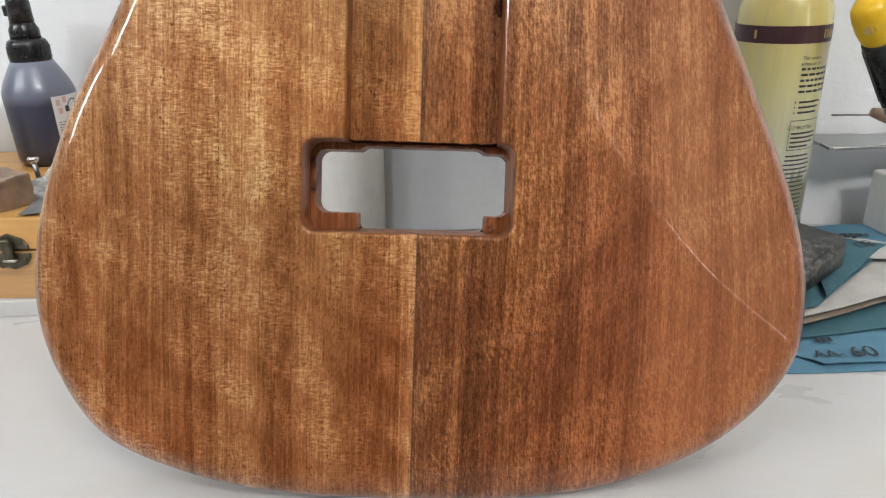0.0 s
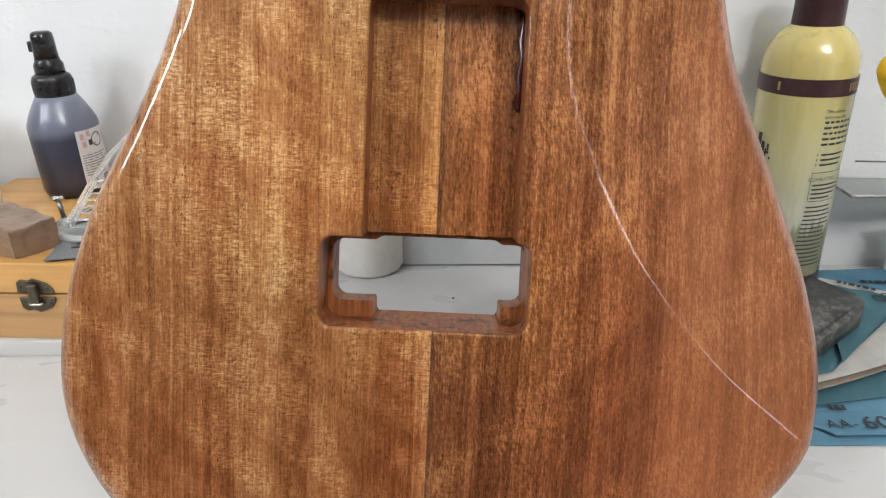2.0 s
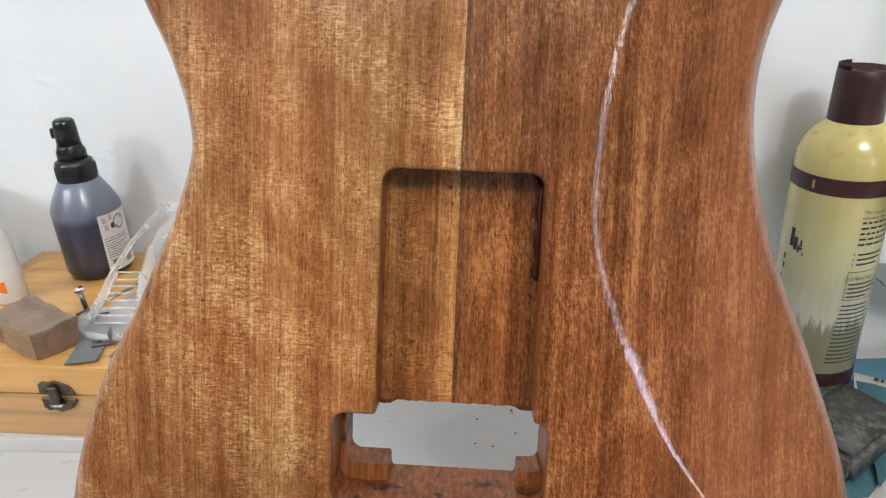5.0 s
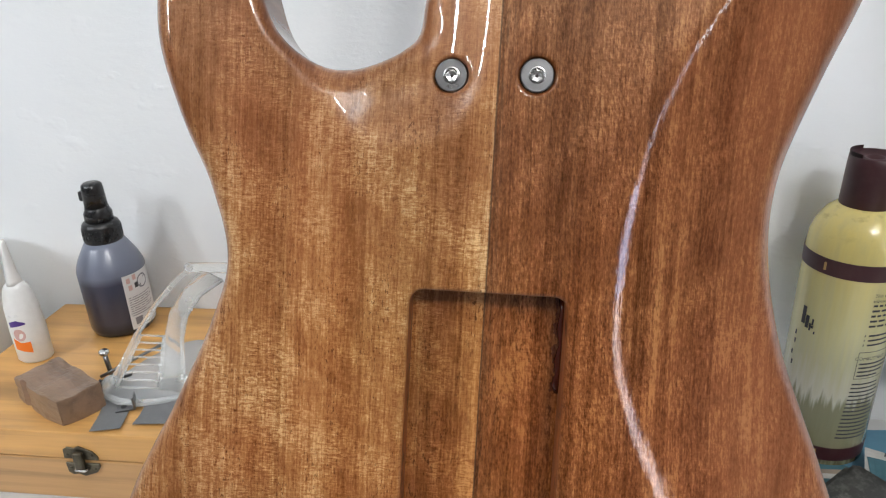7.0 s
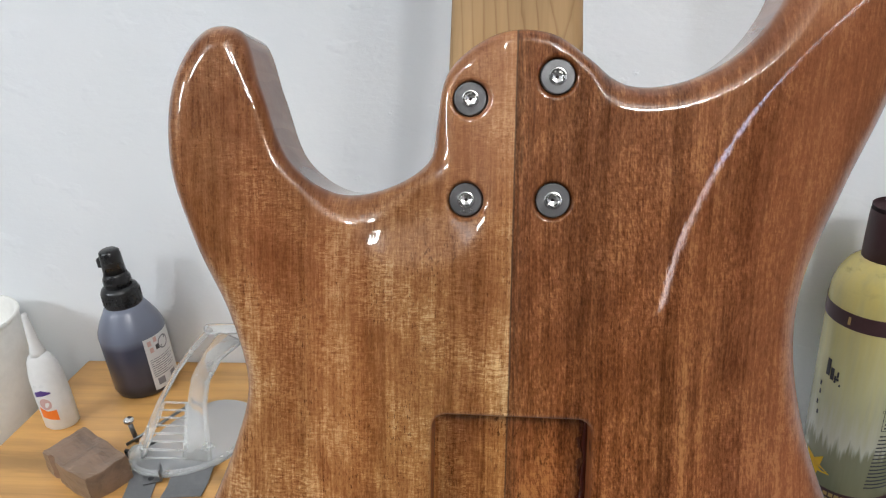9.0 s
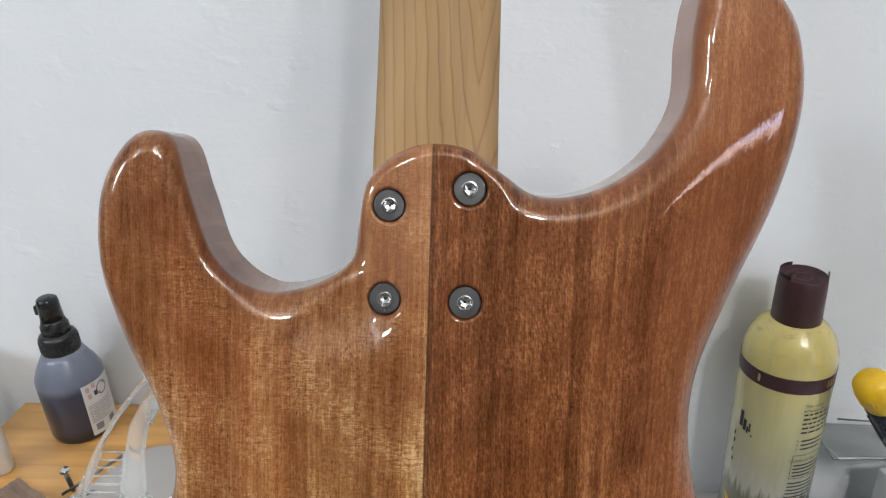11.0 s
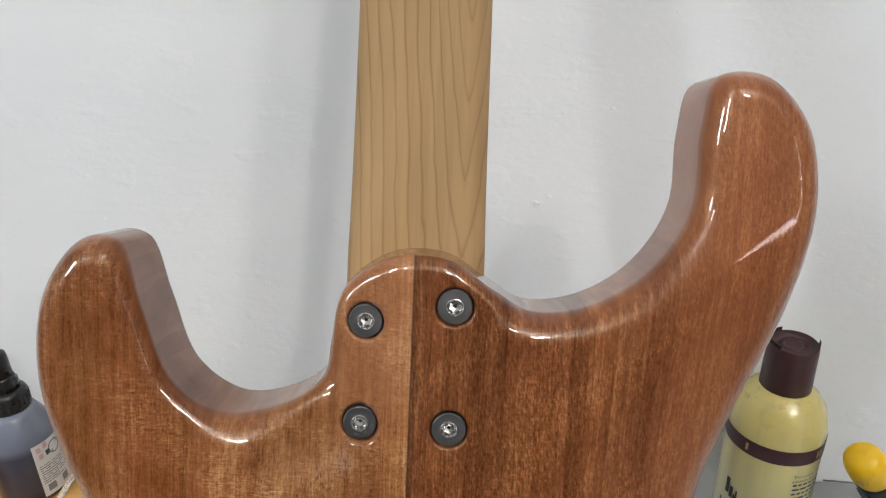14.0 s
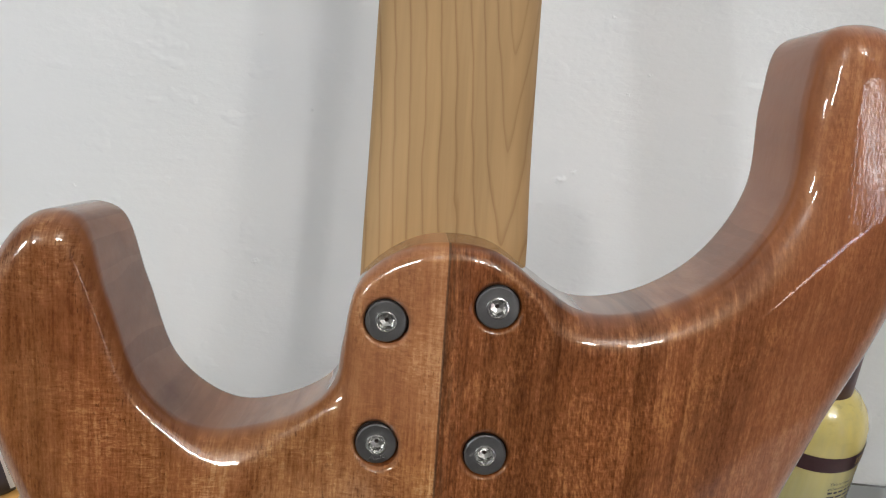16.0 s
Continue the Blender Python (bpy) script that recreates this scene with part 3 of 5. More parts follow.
def round_box(x, z, x0, x1, z0, z1, r):
    """Signed distance to a box with round corners."""
    qx = np.abs(x - (x0 + x1) / 2) - (x1 - x0) / 2 + r
    qz = np.abs(z - (z0 + z1) / 2) - (z1 - z0) / 2 + r
    return np.hypot(np.maximum(qx, 0), np.maximum(qz, 0)) + np.minimum(np.maximum(qx, qz), 0) - r


# the rounded edge draws the outline in; outer bouts are widened to fit the camera's view
OUTLINE = [(x + float(np.interp(z, (30, 70, 240, 275, 320, 350), (1.5, 3.4, 3.8, 5.2, 5.0, 2.8))) if x > 112 else x - 1.5 if x < -108 and z < 322 else x, z) for x, z in OUTLINE]
RIM = spline(OUTLINE, True, 10)
FOLD = np.array(spline(CREASE, False, 8))


def fold_softness(z):
    """Half width of the round where the belly cut starts; it is softest at the waist."""
    return 1.6 + 7.4 / (1 + np.exp(-(z - 92) / 14.0)) - 5.5 / (1 + np.exp(-(z - 285) / 16.0))


FOLD[:, 0] -= 3.0 + 2.5 / (1 + np.exp(-(FOLD[:, 1] - 55) / 10)) + 1.5 / (1 + np.exp(-(FOLD[:, 1] - 240) / 15))
FOLD[:, 0] -= 1.05 * (fold_softness(FOLD[:, 1]) - 4.0) + 3.2 * np.exp(-((FOLD[:, 1] - 115) / 60.0) ** 2)
BOWL = spline(SCOOP, False, 8)


def carve(x, z):
    """Depth of the belly cut and of the heel scoop below the flat back."""
    s = np.where(within(np.vstack([FOLD, [(400, 366), (400, -30)]]), x, z), distance(FOLD, x, z, False), 0)
    soft = fold_softness(z)
    cut = 0.295 * (np.sqrt(s * s + soft * soft) - soft)
    s = np.where(within(np.vstack([BOWL, [(-100, 460), (8, 460)]]), x, z), distance(BOWL, x, z, False), 0)
    # a spoon-shaped hollow: its banks fall away and flatten to a floor under the treble-side bolts
    k = np.arange(0.0, 120.0, 0.25)
    ease = lambda v, lo, hi: np.clip((v - lo) / (hi - lo), 0, 1) ** 2 * (3 - 2 * np.clip((v - lo) / (hi - lo), 0, 1))
    bank = np.cumsum(0.47 * ease(k, 0, 16) - 0.43 * ease(k, 16, 36)) * 0.25
    hollow = np.interp(s, k, bank)
    # its outer bank is shallower
    # the belly cut grows shallower towards the horn's tip
    return cut * (1 - 0.6 * ease(z, 304, 366)) + hollow * (1 - 0.255 * ease(-x, 22, 48))


STEP = 1.25
GX, GZ = np.meshgrid(np.arange(-142, 143) * STEP, np.arange(-72, 328) * STEP)
RIM_SD = distance(RIM, GX, GZ, True) * np.where(within(RIM, GX, GZ), -1, 1)
CARVE = carve(GX, GZ)
JAG = np.array([[noise.noise((x * 0.35, 0.0, 2.0)) for x in GX[0]]])
POCKET = round_box(GX, GZ, -31, 34, 60, 174, 6)
HOLE = round_box(GX, GZ, -49, 40.5, 34, 73, 6)
THROUGH = np.minimum(round_box(GX, GZ, -47, 41, 41.5, 70, 5), round_box(GX, GZ, -28, 30.5, 32, 72, 5))
POCKET_DEEP, LEDGE_DEEP = 17.5, 24.0


def plate(phi, depth, slope_x, slope_z):
    """Meshes the part of the grid where phi is negative, clipped along its edge. Gives points (x, depth, z), normals, faces and rim segments."""
    inside = phi < 0
    pts, nor, index, cuts, faces, segs = [], [], -np.ones(phi.shape, int), {}, [], []
    jj, ii = np.nonzero(inside)
    index[jj, ii] = np.arange(len(jj))
    pts = np.stack([GX[jj, ii], depth[jj, ii], GZ[jj, ii]], 1).tolist()
    nor = np.stack([slope_x[jj, ii], -np.ones(len(jj)), slope_z[jj, ii]], 1).tolist()
    whole = inside[:-1, :-1] & inside[1:, :-1] & inside[:-1, 1:] & inside[1:, 1:]
    some = (inside[:-1, :-1] | inside[1:, :-1] | inside[:-1, 1:] | inside[1:, 1:]) & ~whole
    a, b = np.nonzero(whole)
    faces = np.stack([index[a, b], index[a, b + 1], index[a + 1, b + 1], index[a + 1, b]], 1).tolist()

    def cut(p, q):
        key = (p, q) if p < q else (q, p)
        if key not in cuts:
            u = phi[p] / (phi[p] - phi[q])
            pts.append([v[p] + u * (v[q] - v[p]) for v in (GX, depth, GZ)])
            nor.append([slope_x[p] + u * (slope_x[q] - slope_x[p]), -1.0, slope_z[p] + u * (slope_z[q] - slope_z[p])])
            cuts[key] = len(pts) - 1
        return cuts[key]

    for j, i in zip(*np.nonzero(some)):
        ring = [(j, i), (j, i + 1), (j + 1, i + 1), (j + 1, i)]
        poly, left = [], None
        crossings = []
        for p, q in zip(ring, ring[1:] + ring[:1]):
            if inside[p]:
                poly.append(int(index[p]))
            if inside[p] != inside[q]:
                c = cut(p, q)
                poly.append(c)
                crossings.append((c, bool(inside[p])))
        if len(poly) >= 3:
            faces.append(poly)
        if len(crossings) == 2:
            (c0, out0), (c1, _) = crossings
            segs.append((c0, c1) if out0 else (c1, c0))
    return np.array(pts), np.array(nor, float), faces, segs


class Solid:
    """Gathers points (millimetres), normals and faces of one carved block of wood."""

    def __init__(self):
        self.p, self.n, self.f, self.raw = [], [], [], []

    def add(self, pts, nor, faces, raw=0):
        k = sum(len(q) for q in self.p)
        self.p.append(np.asarray(pts, float))
        self.n.append(np.asarray(nor, float))
        self.f += [[v + k for v in f] for f in faces]
        self.raw += [raw] * len(faces)

    def sides(self, pts, segs, rows, phi, raw=0):
        """Walls down from rim segments. rows(x, depth, z) gives (inset, depth, outward, inward part of the normal)."""
        gz, gx = np.gradient(phi, STEP)
        ids, out_p, out_n, out_f = {}, [], [], []

        def smooth_at(field, x, z):
            i, j = (x - GX[0, 0]) / STEP, (z - GZ[0, 0]) / STEP
            a, b = int(min(max(j, 0), GX.shape[0] - 2)), int(min(max(i, 0), GX.shape[1] - 2))
            u, v = i - b, j - a
            return (field[a, b] * (1 - u) + field[a, b + 1] * u) * (1 - v) + (field[a + 1, b] * (1 - u) + field[a + 1, b + 1] * u) * v

        count = 0
        for s in segs:
            for v in s:
                if v not in ids:
                    x, d, z = pts[v]
                    g = np.array([smooth_at(gx, x, z), smooth_at(gz, x, z)])
                    g /= max(np.hypot(*g), 1e-6)
                    ids[v] = len(out_p)
                    down = rows(x, d, z)
                    count = len(down)
                    for inset, deep, out, inward in down:
                        out_p.append((x - g[0] * inset, deep, z - g[1] * inset))
                        out_n.append((g[0] * out, inward, g[1] * out))
            for k in range(count - 1):
                out_f.append((ids[s[1]] + k, ids[s[0]] + k, ids[s[0]] + k + 1, ids[s[1]] + k + 1))
        self.add(out_p, out_n, out_f, raw)

    def halves(self):
        p, n = np.vstack(self.p), np.vstack(self.n)
        n /= np.maximum(np.linalg.norm(n, axis=1, keepdims=True), 1e-9)
        for side in (-1, 1):
            chosen = [k for k, f in enumerate(self.f) if (np.mean(p[f, 0]) < 0) == (side < 0)]
            keep = [self.f[k] for k in chosen]
            used = sorted({v for f in keep for v in f})
            back = {v: k for k, v in enumerate(used)}
            mesh = bpy.data.meshes.new("body_half")
            mesh.from_pydata((p[used] / 1000).tolist(), [], [[back[v] for v in f] for f in keep])
            mesh.polygons.foreach_set("use_smooth", [True] * len(mesh.polygons))
            mesh.normals_split_custom_set_from_vertices(n[used].tolist())
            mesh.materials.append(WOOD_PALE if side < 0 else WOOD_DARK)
            mesh.materials.append(WOOD_RAW)
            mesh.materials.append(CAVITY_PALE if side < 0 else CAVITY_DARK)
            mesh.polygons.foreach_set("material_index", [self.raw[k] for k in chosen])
            yield side, mesh


BOLTS = [(-18, 301.5), (15.5, 309.5), (-19, 261.5), (15.2, 262.2)]


def edge_radius(x, z):
    """Radius of the rounded back edge; it is tighter round the end of the heel."""
    near = np.clip((z - 280) / 22, 0, 1) * np.clip((36 - np.abs(x + 1)) / 9, 0, 1)
    inner = np.clip((z - 252) / 14, 0, 1) * np.clip((116 + x) / 12, 0, 1) * np.clip((-28 - x) / 10, 0, 1)
    return ROUND * 1000 - 6.0 * near * near * (3 - 2 * near) - 5.0 * inner * inner * (3 - 2 * inner)


def build_body():
    d = np.clip(-RIM_SD, 0.02, None)
    r = edge_radius(GX, GZ)
    lip = np.where(d < r, r - np.sqrt(np.maximum(r * r - (r - d) ** 2, 0)), 0)
    steep = np.where(d < r, (r - d) / np.sqrt(np.maximum(r * r - (r - d) ** 2, 1e-3)), 0)
    gz, gx = np.gradient(RIM_SD, STEP)
    cz, cx = np.gradient(CARVE, STEP)
    # outward and upward lean of the surface normal
    sx, sz = steep * gx + cx, steep * gz + cz
    solid = Solid()
    opening = np.minimum(POCKET, HOLE)
    for bx, bz in BOLTS:
        opening = np.minimum(opening, np.hypot(GX - bx, GZ - bz) - 7.1)
    # lacquer-rounded lips of the cavities and bolt recesses
    soft = 1.6
    q = np.clip(opening, 0.12, soft)
    oz, ox = np.gradient(opening, STEP)
    droop = (soft - q) / np.sqrt(soft * soft - (soft - q) ** 2)
    lip = lip + soft - np.sqrt(soft * soft - (soft - q) ** 2)
    sx, sz = sx - droop * ox, sz - droop * oz
    start = 2.5
    phi = np.maximum(RIM_SD + start, -opening)
    pts, nor, faces, segs = plate(phi, lip + CARVE, sx, sz)
    solid.add(pts, nor, faces)
    rim = distance(RIM, pts[:, 0], pts[:, 2], True) < start + 1.0
    far = THICK * 1000

    def edge(x, dd, z):
        """The rounded back edge, the side wall and the rounded front edge."""
        rows = []
        r = float(edge_radius(np.array([x]), np.array([z]))[0])
        first = math.asin((r - start) / r)
        for k in range(9):
            a = first + (math.pi / 2 - first) * k / 8
            rows.append((r * (1 - math.sin(a)) - start, dd + r * (math.cos(first) - math.cos(a)), math.sin(a), -math.cos(a)))
        rows.append((-start, far - 5, 1.0, 0.0))
        for a in (0.4, 0.8, 1.2, math.pi / 2):
            rows.append((5 * (1 - math.cos(a)) - start, far - 5 + 5 * math.sin(a), math.cos(a), math.sin(a)))
        return rows

    solid.sides(pts, [s for s in segs if rim[s[0]]], edge, RIM_SD)
    inner = [s for s in segs if not rim[s[0]]]

    def deep(x, z):
        if z > 180:
            return 22.0
        return far if z < 73.5 else POCKET_DEEP

    solid.sides(pts, inner, lambda x, dd, z: [(0.0, dd, 1, 0), (0.0, deep(x, z), 1, 0)], phi, 1)
    flat = np.zeros_like(GX)
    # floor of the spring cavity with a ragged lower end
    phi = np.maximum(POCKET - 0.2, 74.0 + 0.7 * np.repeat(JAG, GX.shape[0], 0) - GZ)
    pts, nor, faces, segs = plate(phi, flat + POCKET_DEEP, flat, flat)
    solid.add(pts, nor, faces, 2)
    drop = lambda x, dd, z: [(0.0, dd, 1, 0), (0.0, far, 1, 0)]
    solid.sides(pts, [s for s in segs if pts[s[0]][2] < 78], drop, phi, 1)
    # ledges left in the corners of the tremolo opening
    phi = np.maximum(HOLE - 0.2, -THROUGH)
    pts, nor, faces, segs = plate(phi, flat + LEDGE_DEEP + 0.4 * np.sin(GX * 1.3) * np.cos(GZ), flat, flat)
    solid.add(pts, nor, faces, 1)
    solid.sides(pts, segs, drop, phi, 1)
    # the front of the body
    pts, nor, faces, segs = plate(np.maximum(RIM_SD + 4.9, -THROUGH), flat + far, flat, flat)
    solid.add(pts, -nor, [f[::-1] for f in faces])
    bm = tube(bmesh.new(), [(0.0328, 0.0166, 0.1725), (0.0336, 0.0158, 0.166), (0.0332, 0.0160, 0.158), (0.0338, 0.0150, 0.151), (0.0330, 0.0164, 0.144), (0.0334, 0.0158, 0.138), (0.0326, 0.0168, 0.1335), (0.0336, 0.0172, 0.1295)],
              [0.0016, 0.0012, 0.0019, 0.0011, 0.0020, 0.0013, 0.0021, 0.0010], 10)
    part("glue_run", bm, GLUE, guitar, "dried dark red glue run", True)
    for side, mesh in solid.halves():
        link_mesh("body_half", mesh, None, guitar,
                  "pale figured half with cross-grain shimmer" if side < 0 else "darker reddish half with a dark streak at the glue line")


build_body()


def place_on_back(x, z):
    """Axes square to the body at (x, z) in millimetres, on the carved back: its z axis points out of the wood."""
    deep = float(carve(np.array([[float(x)]]), np.array([[float(z)]]))[0, 0])
    m = Matrix(((1, 0, 0), (0, 0, -1), (0, 1, 0))).to_4x4()
    m.translation = (x / 1000, deep / 1000, z / 1000)
    return m


def neck_bolt(x, z, turn, stamped):
    bolt = new("neck_bolt")
    bolt.parent = guitar
    bolt.matrix_local = place_on_back(x, z) @ pose(0, 0, 0, 0, 0, turn)
    # near-black disc stands in for the shade in the gap round the head
    part("recess", lathe(bmesh.new(), [(0.0069, -0.0030), (0.0069, -0.0022)], 40), DARK_GAP, bolt, "near-black disc painting the shade in the bolt recess")
    bm = bmesh.new()
    turns = 48
    rings = [(0.0065, -0.002), (0.0066, -0.0002), (0.0062, 0.0002), (0.0034, 0.0002), (0.0032, 0.0005), (0.0029, 0.0005)]
    lathe(bm, rings, turns, close=False)
    # hexagonal socket
    bm.verts.ensure_lookup_table()
    last = bm.verts[(len(rings) - 1) * turns:len(rings) * turns]

    def hexagon(r, h):
        made = []
        for k in range(turns):
            a = 2 * math.pi * k / turns
            f = math.cos(math.pi / 6) / math.cos((a % (math.pi / 3)) - math.pi / 6)
            made.append(bm.verts.new((r * f * math.cos(a), r * f * math.sin(a), h)))
        return made
    top = hexagon(0.0027, 0.0001)
    for k in range(turns):
        bm.faces.new((last[k], last[(k + 1) % turns], top[(k + 1) % turns], top[k]))
    head = part("bolt_head", bm, STEEL, bolt, "flat steel bolt head with a hexagonal socket")
    bm = bmesh.new()
    top, low = hexagon(0.0027, 0.0002), hexagon(0.0022, -0.0018)
    tip = bm.verts.new((0, 0, -0.0024))
    for k in range(turns):
        j = (k + 1) % turns
        bm.faces.new((top[k], top[j], low[j], low[k]))
        bm.faces.new((low[k], low[j], tip))
    part("collar", lathe(bmesh.new(), [(0.0035, 0.0002), (0.0033, 0.0007), (0.0029, 0.0008), (0.0027, 0.0003)], turns, close=False), STEEL_BRIGHT, head, "bright raised collar round the socket")
    part("socket", bm, STEEL_BRIGHT, head, "bright hexagonal socket")
    if stamped:
        def curl(u, v):
            a = -math.pi / 2 + u / 0.0047
            return Vector(((0.0047 - v) * math.cos(a), (0.0047 - v) * math.sin(a), 0.00028))
        link_mesh("stamp", letters("A2-70", 0.0021, curl), STEEL_BRIGHT, bolt, "stamped A2-70 mark", False)
    return bolt


for (bx, bz), turn, stamped in zip(BOLTS, (10, 25, 8, 40), (False, False, True, False)):
    neck_bolt(bx, bz, turn, stamped)


def build_neck():
    bm = bmesh.new()
    rows = []
    stations = [278, 296, 312, 326, 335, 345, 360, 380, 410, 450, 500, 560, 620, 680, 730, 760]
    for z in stations:
        u = (z - 296) / (760 - 296)
        half = 29.0 - 6.8 * max(u, 0)
        back = 27.0 + 3.0 * max(u, 0) if z > 330 else 27.0
        power = 2.1 + 3.0 * math.exp(-max(z - 326, 0) / 16)
        ring = []
        for k in range(33):
            a = math.pi * k / 32
            c, s = math.cos(a), math.sin(a)
            ring.append((half * (abs(c) ** (2 / power)) * (1 if c >= 0 else -1), 42 - (42 - back) * s ** (2 / power)))
        ring += [(-half, 47.0), (-half + 1.5, 48.5), (half - 1.5, 48.5), (half, 47.0)]
        rows.append([bm.verts.new((x / 1000, y / 1000, z / 1000)) for x, y in ring])
    for a, b in zip(rows, rows[1:]):
        for k in range(len(a)):
            j = (k + 1) % len(a)
            bm.faces.new((a[k], a[j], b[j], b[k]))
    bm.faces.new(list(reversed(rows[0])))
    bm.faces.new(rows[-1])
    part("neck", bm, MAPLE, guitar, "pale satin maple neck with fine grain lines", True)
    bm = prism(bmesh.new(), [(-0.0215, 0.757), (0.0215, 0.757), (0.035, 0.785), (0.034, 0.90), (0.022, 0.94), (-0.012, 0.945), (-0.034, 0.92), (-0.036, 0.80)], 0.032, 0.046)
    bmesh.ops.transform(bm, matrix=Matrix(((1, 0, 0, 0), (0, 0, 1, 0), (0, 1, 0, 0), (0, 0, 0, 1))), verts=bm.verts)
    bmesh.ops.bevel(bm, geom=bm.edges[:], offset=0.002, segments=2, affect="EDGES")
    part("headstock", bm, MAPLE, guitar)


build_neck()


# ---- things on the pine box ----
BOX_TOP = 0.073


def pine_box():
    ob = thing("pine_box", pose(-0.30, 0.182, 0.0128, 0, 0, -3.0), "varnished pine box with an aged bronze latch", "box")
    x0, x1, y0, y1, split, top = -0.115, 0.095, 0.0, 0.187, 0.0365, BOX_TOP - 0.0128
    part("body", box(bmesh.new(), (x0, y0, 0), (x1, y1, split - 0.0006), 0.0012), PINE_FRONT, ob, "lower box tray of aged pine")
    part("lid", box(bmesh.new(), (x0, y0 - 0.0005, split + 0.0006), (x1, y1, top), 0.0016), PINE, ob, "flat varnished pine lid")
    latch = new("latch")
    latch.parent = ob
    latch.location = (0.017, -0.0005, split)
    shape = [(-0.013, 0.002), (-0.0125, 0.010), (-0.009, 0.0125), (-0.004, 0.0115), (0.0, 0.0135), (0.005, 0.0115), (0.010, 0.0095), (0.0135, 0.0045), (0.0135, 0.0015)]
    turn = Matrix(((1, 0, 0, 0), (0, 0, -1, 0), (0, 1, 0, 0), (0, 0, 0, 1)))
    for name, flip in (("upper_plate", 1), ("lower_plate", -1)):
        bm = prism(bmesh.new(), [(x, flip * z * (0.95 if flip > 0 else 1.0)) for x, z in shape], 0.0, 0.0016)
        bmesh.ops.transform(bm, matrix=turn, verts=bm.verts)
        bmesh.ops.bevel(bm, geom=bm.edges[:], offset=0.0004, segments=1, affect="EDGES")
        part(name, bm, BRONZE, latch)
    bm = box(bmesh.new(), (-0.0035, -0.0055, -0.006), (0.0035, -0.0014, 0.0095), 0.0014)
    part("hasp", bm, BRONZE, latch, "worn rounded bronze hasp", True)
    part("staple", tube(bmesh.new(), [(-0.005, -0.0014, -0.0055), (-0.0035, -0.005, -0.0055), (0.0035, -0.005, -0.0055), (0.005, -0.0014, -0.0055)], 0.0011, 8), STEEL_BRIGHT, latch, "bright wire staple", True)
    for x, z in ((-0.0095, 0.006), (0.0095, 0.006), (-0.0095, -0.006), (0.0095, -0.006)):
        bm = lathe(bmesh.new(), [(0.0012, 0), (0.0011, 0.0005), (0.0005, 0.0008)], 10)
        bmesh.ops.transform(bm, matrix=Matrix.Translation((x, -0.0016, z)) @ turn, verts=bm.verts)
        part("rivet", bm, BRONZE, latch, smooth=True)


pine_box()


